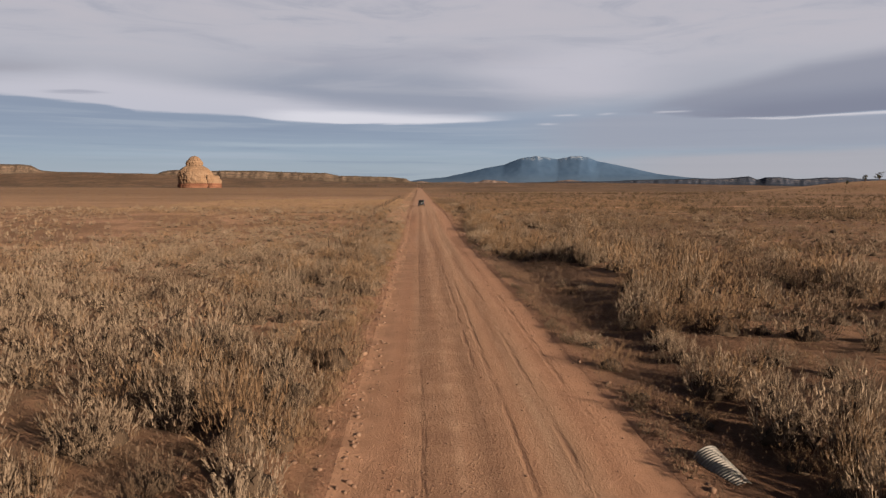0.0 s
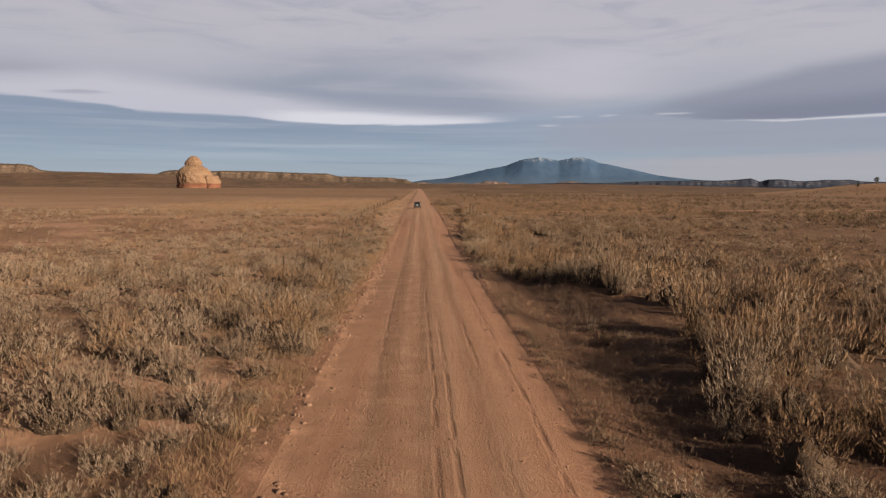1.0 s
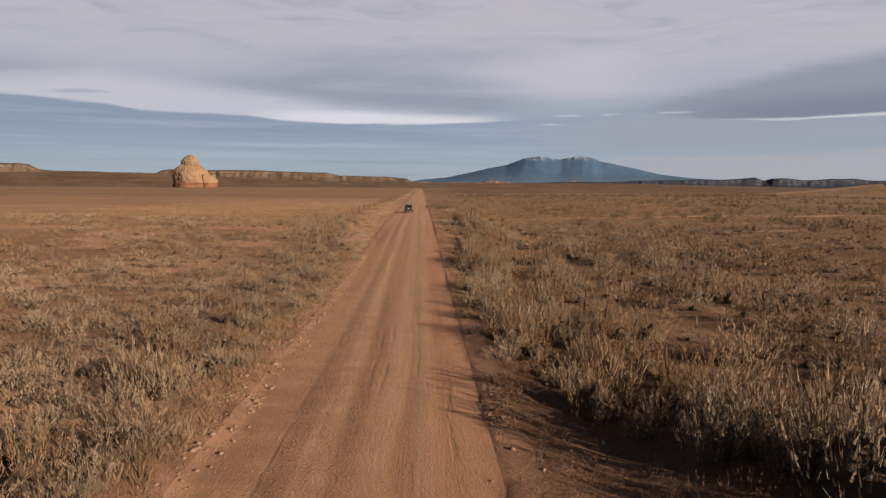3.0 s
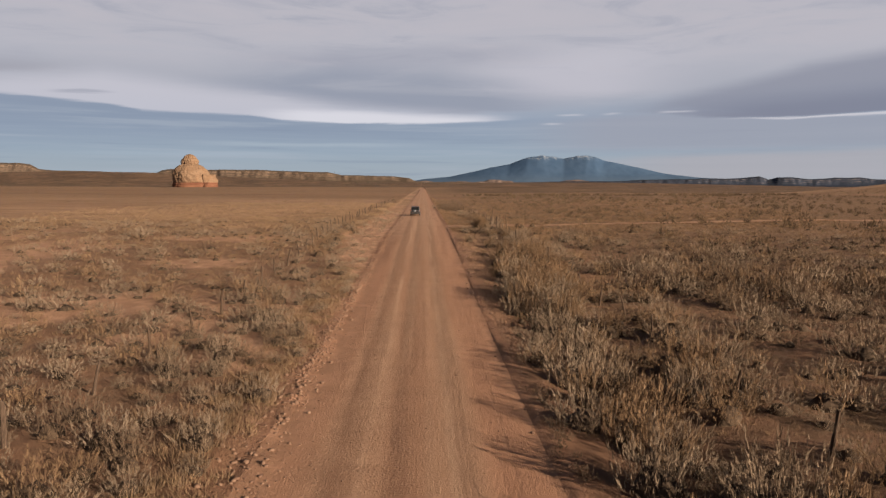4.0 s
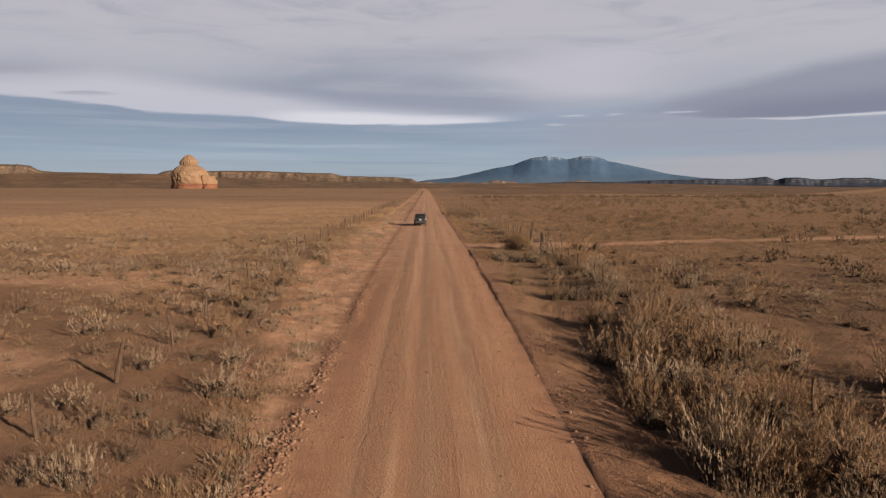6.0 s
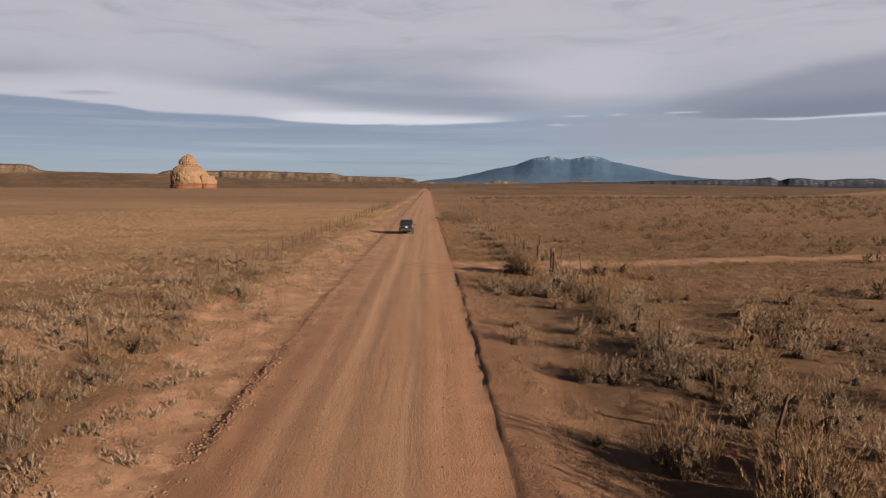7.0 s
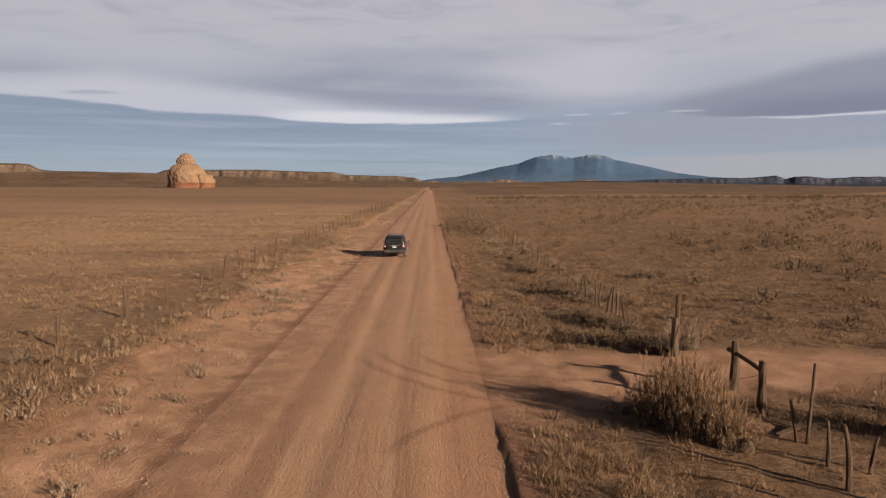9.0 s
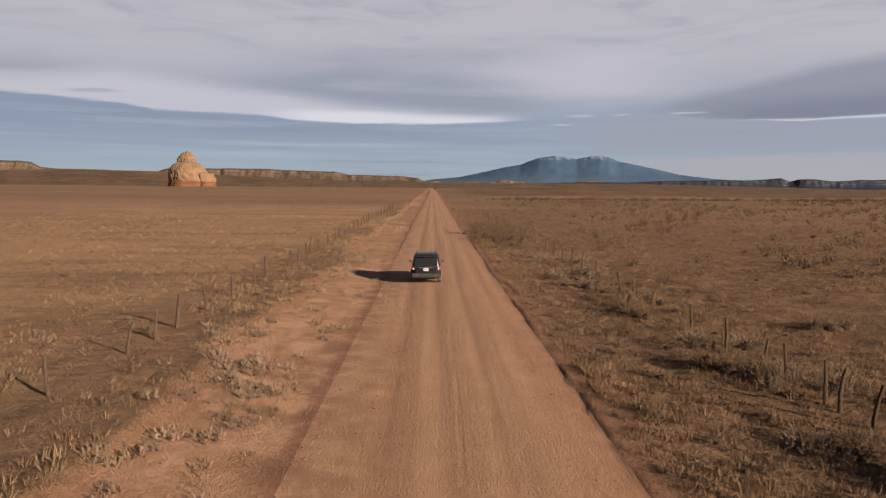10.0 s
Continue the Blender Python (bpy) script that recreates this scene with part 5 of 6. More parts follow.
def scatter_grass():
    g = np.random.default_rng(31)
    n = 88000
    y = 4 + 300 * g.random(n) ** 0.9
    x = (g.random(n) * 2 - 1) * (16 + 0.3 * y)
    u = x - road_x(y)
    edge = bank_edge(y)
    small = fbm(x * 0.35 + 2, y * 0.35, 3)
    left = sm(-u, -edge - 0.9, -edge + 0.5) * np.interp(y, [0, 100, 150, 300], [0.3, 0.55, 1, 0.9]) * sm(small, 0.36, 0.62)
    shoulder = 0.45 * sm(-u, 7.8, 8.6) * (u > edge) * sm(small, 0.45, 0.62)
    right = sm(u, 0.3, 1.4) * np.interp(y, [0, 100, 140, 300], [0.3, 0.45, 1, 0.9]) * sm(small, 0.34, 0.6) * (1 - drive_mask(u, y))
    strip = np.exp(-((u + 8.9) / 1.0) ** 2) * (1 - sm(y, 104, 120)) * 1.0
    fade = 1 - sm(y + 70 * (fbm(x * 0.03, y * 0.03, 2) - 0.5), 190, 300)
    keep = g.random(n) < fade * np.clip(np.where(u < -3, np.maximum(np.maximum(left, shoulder), strip), right), 0, 1)
    x, y = x[keep], y[keep]
    z = height(x, y)
    size = 0.6 + 0.8 * g.random(len(x)) ** 2
    # a dense strip of taller straw along the road
    ns = 2600
    sy = 4 + 112 * g.random(ns)
    su = -8.7 + 0.65 * g.normal(size=ns)
    ok = (su < -7.75) & (vnoise(sy * 0.4, su) > 0.3)
    sx = su + road_x(sy)
    x, y = np.append(x, sx[ok]), np.append(y, sy[ok])
    z = height(x, y)
    size = np.append(size, 0.9 + 0.8 * g.random(ok.sum()))
    far = (y > 222) | (np.abs(x - road_x(y) + 3.6) > 30)
    close = [tuft(16, 0.19, 0.32, 700 + i, 0.0085) for i in range(6)]
    away = [tuft(8, 0.22, 0.36, 720 + i, 0.022) for i in range(6)]
    thin = far & (g.random(len(x)) < 0.4)
    for pick, shapes, name in ((~far, close, "grass_tufts"), (far & ~thin, away, "far_grass_tufts")):
        j = np.flatnonzero(pick)
        stuff(name, "dry straw-coloured bunch grass on red soil", "grass", spread(shapes, x[j], y[j], z[j], size[j], g), STRAW)
    # pale grass over the near part of the open field
    n = 34000
    y = 118 + 165 * g.random(n) ** 1.15
    u = -11.6 - 66 * g.random(n) ** 1.5
    x = u + road_x(y)
    keep = g.random(n) < (0.15 + 0.85 * sm(fbm(x * 0.16 + 4, y * 0.16, 3), 0.4, 0.58)) * sm(y, 118, 150) * (u < bank_edge(y) - 0.2)
    x, y = x[keep], y[keep]
    sward = [tuft(11, 0.2, 0.26, 740 + i, 0.0115) for i in range(6)]
    stuff("field_grass", "short pale dry grass over the fenced field", "grass", spread(sward, x, y, height(x, y) - 0.01, 0.6 + 0.9 * g.random(len(x)) ** 2, g), STRAW)
    # small weeds and dead twigs on the verge and in the ditch
    n = 7600
    y = 4 + 180 * g.random(n) ** 1.4
    u = np.where(g.random(n) < 0.62, 0.4 + 6.0 * g.random(n), -8 - 5 * g.random(n))
    keep = g.random(n) < np.where(u > 0, np.interp(y, [0, 28, 34, 60, 64, 180], [0.35, 0.35, 1, 1, 0.35, 0.3]), 0.4) * (1 - drive_mask(u, y))
    y, u = y[keep], u[keep]
    x = u + road_x(y)
    shapes = [sprigs(26, 0.4, 0.3, 760 + i, upright=0.4, leaf=0.012, plumes=6) for i in range(5)]
    stuff("dead_twigs", "dry grey twigs and weeds along the ditch", "twigs", spread(shapes, x, y, height(x, y) - 0.02, 0.5 + 0.8 * g.random(len(x)), g), TWIG)
    # dark dead weeds along the broken edge of the road
    n = 520
    y = 8 + 84 * g.random(n)
    u = 0.55 + 0.22 * g.normal(size=n) + 0.5 * (fbm(y * 0.4, 3.1, 2) - 0.5)
    keep = (vnoise(y * 0.35, 8.8) > 0.42) & (u > 0.15)
    x, y = u[keep] + road_x(y[keep]), y[keep]
    mats = [bush(9, 8, 0.26, 0.26, 790 + i, 5, 0.008, 0.08, 0.16) for i in range(5)]
    stuff("edge_weeds", "dark dead weeds along the broken road edge", "weeds", spread(mats, x, y, height(x, y) - 0.03, 0.5 + 0.7 * g.random(len(x)) ** 1.5, g), DUSK)
    # low weeds on the bare shoulder and along its upper edge
    n = 760
    y = 104 + 112 * g.random(n)
    e = bank_edge(y)
    u = np.where(g.random(n) < 0.5, e + 0.5 * g.normal(size=n), -8.0 + (e + 8.0) * g.random(n))
    keep = fbm(u * 0.5, y * 0.3, 2) > 0.42
    u, y = u[keep], y[keep]
    x = u + road_x(y)
    patch_n = 60
    x = np.append(x, -9.6 + 1.0 * g.normal(size=patch_n))
    y = np.append(y, 174.2 + 1.5 * g.normal(size=patch_n))
    weeds = [bush(11, 7, 0.2, 0.3, 780 + i, 5, 0.011, 0.07, 0.16) for i in range(5)]
    stuff("shoulder_weeds", "low dry brown weeds on the bare road shoulder", "weeds", spread(weeds, x, y, height(x, y) - 0.02, 0.4 + 1.3 * g.random(len(x)) ** 2, g), SAGE)
    # low hummocks of grass and small forbs over the open ground beyond the fence
    n = 52000
    y = 146 + 320 * g.random(n) ** 1.5
    u = 0.6 + 150 * g.random(n) ** 1.6 * (0.35 + 0.65 * (y - 146) / 320)
    x = u + road_x(y)
    keep = (g.random(n) < (0.2 + 0.8 * sm(fbm(x * 0.25, y * 0.25, 3), 0.38, 0.56)) * sm(y, 146, 156) * (1 - sm(y + 60 * (fbm(x * 0.03, y * 0.03, 2) - 0.5), 240, 430))) & (g.random(n) > drive_mask(u, y) * 1.2)
    x, y = x[keep], y[keep]
    hum = [tuft(14, 0.25, 0.28, 860 + i, 0.0125) for i in range(6)]
    stuff("grass_hummocks", "low brown hummocks of dry grass on open rangeland", "grass", spread(hum, x, y, height(x, y) - 0.03, 0.55 + 0.9 * g.random(len(x)) ** 2, g), HUMMOCK)
    # low dark mats of dead forbs that throw long shadows over the range
    n = 14000
    y = 158 + 190 * g.random(n) ** 1.25
    u = np.where(g.random(n) < 0.74, 0.9 + (22 + 0.4 * (y - 150)) * g.random(n) ** 1.15, -12.2 - (20 + 0.4 * (y - 150)) * g.random(n))
    x = u + road_x(y)
    keep = (g.random(n) < np.where(u > 0, 0.75, 0.3) * sm(fbm(x * 0.3 + 8, y * 0.3, 3), 0.4, 0.54)) & (g.random(n) > drive_mask(u, y) * 1.3) & (np.hypot(x - 10, y - 161.5) > 5)
    x, y = x[keep], y[keep]
    forbs = [bush(12, 4, 0.3, 0.34, 870 + i, 5, 0.017, 0.1, 0.16) for i in range(5)]
    stuff("range_forbs", "low dark mats of dead forbs on dry rangeland", "weeds", spread(forbs, x, y, height(x, y) - 0.03, 0.4 + 0.75 * g.random(len(x)) ** 1.8, g), DUSK)
    # scattered round shrubs of the open fields
    n = 9000
    y = 168 + 880 * g.random(n) ** 1.5
    x = (g.random(n) * 2 - 1) * (20 + 0.75 * y)
    u = x - road_x(y)
    cl = fbm(x * 0.02 + 3, y * 0.035, 3)
    d = np.where(u > 9, 0.02 + 0.16 * sm(cl, 0.48, 0.66), np.where(u < -18, 0.012 * sm(y, 300, 500), 0))
    keep = g.random(n) < d
    x, y = x[keep], y[keep]
    nf = 420
    fy = 164 + 290 * g.random(nf) ** 1.2
    fx = road_x(fy) + 9 + (30 + 0.62 * (fy - 110)) * g.random(nf)
    ok = (fbm(fx * 0.05, fy * 0.05, 3) > 0.45) & (drive_mask(fx - road_x(fy), fy) < 0.2)
    x, y = np.append(x, fx[ok]), np.append(y, fy[ok])
    nr = 3600
    ry = 95 + 400 * g.random(nr) ** 1.3
    rx = road_x(ry) + 22 + (20 + 0.72 * ry) * g.random(nr)
    ok = (fbm(rx * 0.05 + 1, ry * 0.03, 3) > 0.47 - 0.1 * (ry < 130)) & (drive_mask(rx - road_x(ry), ry) < 0.2)
    x, y = np.append(x, rx[ok]), np.append(y, ry[ok])
    nl = 420
    ly = 140 + 190 * g.random(nl) ** 1.2
    lx = road_x(ly) - 12 - (20 + 0.5 * (ly - 110)) * g.random(nl)
    ok = fbm(lx * 0.08 + 5, ly * 0.08, 3) > 0.5
    lx, ly = lx[ok], ly[ok]
    dots = [sprigs(44, 0.42, 0.42, 830 + i, upright=0.5, leaf=0.03, plumes=9) for i in range(4)]
    stuff("grassland_forbs", "small dark dry forbs scattered through straw grass", "weeds", spread(dots, lx, ly, height(lx, ly) - 0.03, 0.5 + 0.8 * g.random(len(lx)) ** 2, g), SHRUB)
    count = len(x)
    ny = 420
    rx = 12 + 200 * g.random(ny)
    ry = 455 + 0.05 * rx + 5 * g.normal(size=ny)
    x, y = np.append(x, rx), np.append(y, ry)
    few = [bush(12, 5, 0.62, 0.6, 800 + i, 5, 0.03, 0.18, 0.09) for i in range(5)]
    stuff("field_shrubs", "scattered low round shrubs on the open grassland", "shrubs", spread(few, x, y, height(x, y) - 0.05, (0.6 + 1.0 * g.random(len(x)) ** 1.5) * np.where(np.arange(len(x)) >= count, 1.9, 1.15), g), SHRUB)
    # junipers on the far slopes and mesas
    pts = []
    for V in mesa_spots[:3]:
        q = V[(V[:, 2] > 14) & (np.abs(V[:, 0]) < 2600)]
        pts.append(q[g.integers(0, len(q), 1000)] + g.normal(size=(1000, 3)) * np.array([14, 10, 0]))
    n = 1500
    sy = 1750 + 900 * g.random(n)
    sx = -1900 + 2000 * g.random(n)
    sl = np.stack([sx, sy, height(sx, sy)], 1)[fbm(sx * 0.004, sy * 0.006, 3) > 0.47]
    P = np.concatenate(pts + [sl])
    crown = [core(5, 1.7, 3.0, 840 + i, ((1.0, 0.0), (0.8, 0.55))) for i in range(4)]
    stuff("far_junipers", "dark juniper scrub dotted over distant slopes", "trees", spread(crown, P[:, 0], P[:, 1], P[:, 2] - 0.5, 0.35 + 0.5 * g.random(len(P)), g), JUNIPER)


def make_juniper(x, y, h, seed):
    """A juniper: forked trunk and a crown of many small clumps."""
    g = random.Random(seed)
    tree = thing("juniper_tree", "dark green juniper tree on a low knoll", "tree", (x, y, float(height(x, y)) - 0.1), g.random() * 360, "junipers on the knoll")
    bm = bmesh.new()
    for k in range(4):
        tip = Vector((g.uniform(-0.22, 0.22) * h, g.uniform(-0.22, 0.22) * h, h * g.uniform(0.45, 0.7)))
        m = Matrix.Translation(tip / 2) @ tip.to_track_quat("Z", "Y").to_matrix().to_4x4()
        bmesh.ops.create_cone(bm, cap_ends=True, segments=7, radius1=0.05 * h, radius2=0.012 * h, depth=tip.length, matrix=m)
    part("trunk", bm, WOOD, tree)
    V, F, _ = spread([sprigs(60, 0.26 * h, 0.17 * h, seed + i, leaf=0.03 * h, plumes=8) for i in range(3)],
                  np.array([g.gauss(0, 0.2) * h for _ in range(26)]), np.array([g.gauss(0, 0.2) * h for _ in range(26)]),
                  np.array([h * g.uniform(0.12, 0.78) for _ in range(26)]), np.ones(26), np.random.default_rng(seed))
    ob = new("crown", put_mesh("crown", V, F, JUNIPER))
    ob.parent = tree


scatter_brush()
scatter_outer_brush()
scatter_grass()
for kx, ky, kh, ks in ((318, 505, 5.0, 1), (333, 512, 6.2, 2), (345, 508, 4.4, 3), (352, 520, 5.6, 4), (366, 516, 4.8, 5), (300, 498, 3.2, 6)):
    make_juniper(kx, ky, kh, 40 + ks)


# ---- stones ----
def scatter_stones():
    g = np.random.default_rng(51)
    bm = bmesh.new()
    bmesh.ops.create_icosphere(bm, subdivisions=1, radius=1)
    base = np.array([v.co[:] for v in bm.verts])
    faces = np.array([[v.index for v in f.verts] for f in bm.faces])
    bm.free()
    shapes = [(base * (1 + 0.45 * (g.random((len(base), 1)) - 0.5)) * np.array([1.0, 0.5 + 0.5 * g.random(), 0.35 + 0.35 * g.random()]), faces) for _ in range(8)]
    n = 9000
    y = 6 + 210 * g.random(n)
    which = g.random(n)
    u = np.where(which < 0.62, -7.4 + (0.22 + 0.2 * (y < 88)) * g.normal(size=n) + 0.5 * (fbm(y * 0.12, 6.1, 3) - 0.5), np.where(which < 0.78, 0.25 + 0.35 * g.normal(size=n), np.where(which < 0.9, -7.3 + 7.2 * g.random(n), -8 - 3.5 * g.random(n))))
    keep = g.random(n) < np.where((u < -6.4) & (u > -9), (0.35 + 0.65 * sm(y, 40, 80)) * (1 - 0.7 * sm(y, 152, 166)), 0.35)
    u, y = u[keep], y[keep]
    x = u + road_x(y)
    size = 0.016 + 0.078 * g.random(len(x)) ** 3.0 * np.where((u > -6.6) & (u < -0.3), 0.35, 1.0)
    size = size * (1.25 - 0.75 * sm(y, 112, 130))
    size = size * np.where((g.random(len(x)) < 0.02) & (u < -6.8) & (y < 120), 1.8, 1.0)
    stuff("roadside_stones", "reddish and pale gravel stones along the road edge", "stones", spread(shapes, x, y, height(x, y) + size * 0.15, size, g), STONE)
    n = 5200
    y = 84 + 68 * g.random(n)
    u = -7.35 + 0.2 * g.normal(size=n) + 0.9 * (fbm(y * 0.25, 6.1, 3) - 0.5)
    keep = g.random(n) < sm(fbm(y * 0.5, 3.4, 3), 0.3, 0.5) * (1 - sm(y, 136, 150))
    u, y = u[keep], y[keep]
    x = u + road_x(y)
    size = 0.012 + 0.055 * g.random(len(x)) ** 2.5
    stuff("windrow_clods", "dark red clods of graded earth along the road edge", "clods", spread(shapes, x, y, height(x, y) + size * 0.2, size, g), CLOD)
    # fine gravel on the rough side of the road
    bm = bmesh.new()
    bmesh.ops.create_cube(bm, size=1)
    cube = np.array([v.co[:] for v in bm.verts])
    quads = [[v.index for v in f.verts] for f in bm.faces]
    bm.free()
    tris = np.array([[q[0], q[1], q[2]] for q in quads] + [[q[0], q[2], q[3]] for q in quads])
    grains = [(cube * (0.7 + 0.6 * g.random((8, 3))), tris) for _ in range(6)]
    n = 4200
    y = 8 + 200 * g.random(n)
    u = np.where(g.random(n) < 0.75, -7.4 + 2.6 * g.random(n) ** 1.5, -1.6 + 1.8 * g.random(n))
    keep = fbm(u * 0.4, y * 0.07, 3) > 0.44
    u, y = u[keep], y[keep]
    x = u + road_x(y)
    size = 0.012 + 0.026 * g.random(len(x)) ** 3
    stuff("road_gravel", "fine loose gravel on the dirt road", "gravel", spread(grains, x, y, height(x, y) + size * 0.25, size, g), STONE)
    # a few larger pale rocks that can be told apart
    for i, (rx, ry, s) in enumerate(((-10.4, 98.7, 0.17), (-10.9, 99.6, 0.12), (-3.9, 31.0, 0.13), (-11.2, 58.0, 0.16))):
        V, F = shapes[i % 8]
        ob = new("rock", put_mesh("rock", V * s * 1.2, F, STONE))
        ob.matrix_basis = Matrix.Translation((rx, ry, float(height(rx, ry)) + s * 0.2)) @ Matrix.Rotation(i * 1.3, 4, "Z")
        tagged(ob, "small pale sandstone rock lying on red soil", "rock", "pale rocks")


scatter_stones()


# ---- fences and gate ----
def post_mesh(seed, h, r, crook=0.07):
    """A weathered round post, bent and split at the top."""
    g = random.Random(seed)
    bm = bmesh.new()
    rings, seg = 7, 8
    bend = (g.uniform(-crook, crook), g.uniform(-crook, crook))
    rows = []
    for i in range(rings):
        t = i / (rings - 1)
        rad = r * (1.12 - 0.3 * t) * g.uniform(0.92, 1.08)
        row = []
        for k in range(seg):
            a = 2 * math.pi * k / seg
            top = g.uniform(-0.05, 0.03) if i == rings - 1 else 0
            row.append(bm.verts.new((rad * math.cos(a) * g.uniform(0.85, 1.12) + bend[0] * t * t * 2, rad * math.sin(a) * g.uniform(0.85, 1.12) + bend[1] * math.sin(3 * t), -0.25 + (h + 0.25) * t + top)))
        rows.append(row)
    for i in range(rings - 1):
        for k in range(seg):
            bm.faces.new((rows[i][k], rows[i][(k + 1) % seg], rows[i + 1][(k + 1) % seg], rows[i + 1][k]))
    bm.faces.new(rows[-1])
    me = bpy.data.meshes.new("post")
    bm.normal_update()
    bm.to_mesh(me)
    bm.free()
    me.materials.append(WOOD)
    return me


def stand(parent, me, x, y, scale=1.0, lean=(0, 0), name="post"):
    ob = new(name, me)
    ob.parent = parent
    ob.matrix_basis = Matrix.Translation((x, y, float(height(x, y)))) @ Euler((radians(lean[0]), radians(lean[1]), x * 7)).to_matrix().to_4x4() @ Matrix.Diagonal((1, 1, scale, 1))
    return ob


def make_fences():
    g = random.Random(8)
    thin = [post_mesh(i, 1.28, 0.054) for i in range(5)]
    stout = [post_mesh(20 + i, 1.38, 0.078) for i in range(3)]
    field = thing("field_fence", "old fence of leaning dark brown wooden posts beside grassland", "fence")
    i = 0
    spots = [62 + 4.5 * k for k in range(11)] + [111.3, 115.8, 120.4, 125, 129.5, 134, 138.5, 143, 146.8, 150.1, 154.6, 158.1, 163.3, 168.4, 173.2, 177.6, 179.9, 181.9, 185.9, 189.5, 194, 196.9, 203, 206.6, 210.1, 212, 216.2, 221]
    while spots[-1] < 330:
        spots.append(spots[-1] + 4.4)
    for y in spots:
        u = -13.6 - 0.85 * float(sm(y, 115, 150)) + 0.2 * (g.random() - 0.5)
        me = stout[i % 3] if i % 4 == 0 else thin[i % 5]
        stand(field, me, u + road_x(y), y, g.uniform(0.82, 1.02), (g.uniform(-5, 5), g.uniform(-6, 6)))
        i += 1
    verge = thing("verge_fence", "broken line of thin crooked fence posts among brush", "fence")
    spots = [62, 66.5, 71, 75, 79.5, 84, 88, 92.5, 97, 101, 105, 109.5, 113, 117.4, 121.5, 126, 130, 134, 138, 142, 145.8, 149.9, 151.5, 153.2, 168.3, 170.8, 171.6, 172.5, 173.7, 174.4, 176.5, 178, 180.4, 184.5, 189.2, 192.4, 195.3, 200.6, 204.7, 209.5]
    while spots[-1] < 300:
        spots.append(spots[-1] + 4.2)
    for y in spots:
        stand(verge, thin[i % 5], 6.75 + road_x(y) + 0.5 * (g.random() - 0.5), y, g.uniform(0.8, 1.1), (g.uniform(-7, 7), g.uniform(-9, 9)))
        i += 1
    # braced gate post by the track
    brace = thing("gate_brace", "two stout wooden gate posts joined by a rail", "gate posts")
    big = [post_mesh(31, 1.5, 0.135, 0.01), post_mesh(32, 1.42, 0.115, 0.015)]
    ax, ay, bx, by = 8.2, 159.9, 8.05, 157.8
    stand(brace, big[0], ax, ay)
    stand(brace, big[1], bx, by)
    p0, p1 = Vector((ax, ay, float(height(ax, ay)) + 1.1)), Vector((bx, by, float(height(bx, by)) + 1.12))
    rail = new("rail", post_mesh(33, 1.0, 0.065))
    rail.parent = brace
    d = p1 - p0
    rail.matrix_basis = Matrix.Translation(p0) @ d.to_track_quat("Z", "Y").to_matrix().to_4x4() @ Matrix.Diagonal((1, 1, d.length, 1))
    wire = bmesh.new()
    w0, w1 = Vector((ax, ay, float(height(ax, ay)) + 0.3)), Vector((bx, by, float(height(bx, by)) + 1.05))
    m = Matrix.Translation((w0 + w1) / 2) @ (w1 - w0).to_track_quat("Z", "Y").to_matrix().to_4x4()
    bmesh.ops.create_cone(wire, cap_ends=True, segments=6, radius1=0.008, radius2=0.008, depth=(w1 - w0).length, matrix=m)
    part("brace_wire", wire, WOOD, brace, "rusty twisted brace wire")
    # old corner post on the far side of the track, bundled with a tall thin one
    corner = thing("corner_posts", "cluster of old split posts with one tall thin post", "gate posts")
    stand(corner, post_mesh(41, 1.35, 0.125, 0.03), 7.72, 163.75)
    stand(corner, post_mesh(42, 2.15, 0.1, 0.03), 7.86, 163.95, 1.0, (0, 2))
    stand(corner, post_mesh(43, 1.1, 0.055), 7.6, 163.7, 1.0, (3, -5))
    # tall stake, leaning stakes and a fallen plank beside the gate
    for sx, sy, sh, ln in ((8.1, 155.6, 1.9, (0, 4)), (7.92, 155.7, 0.95, (-3, -10)), (7.78, 154.2, 1.0, (2, 1)), (8.5, 153.9, 0.85, (-3, 0)), (8.9, 152.0, 2.0, (1, -6)), (8.0, 149.2, 1.05, (0, 2))):
        st = thing("stake", "thin crooked wooden stake standing in weeds", "stake", group="stakes by the gate")
        stand(st, post_mesh(int(sy * 10), sh, 0.04, 0.05), sx, sy, 1.0, ln, "stake_shaft")
    for px, py, pl, tz in ((8.1, 156.4, 1.1, 35), (8.3, 156.8, 0.9, -50)):
        bm = bmesh.new()
        bmesh.ops.create_cube(bm, size=1, matrix=Matrix.Diagonal((pl, 0.14, 0.035, 1)))
        bmesh.ops.bevel(bm, geom=bm.edges[:], offset=0.008, segments=1, affect="EDGES")
        pk = thing("plank", "weathered fallen plank on the ground by the gate", "plank", (px, py, float(height(px, py)) + 0.08), tz, "fallen planks")
        pk.rotation_euler.x = 0.2
        part("board", bm, WOOD, pk)


make_fences()


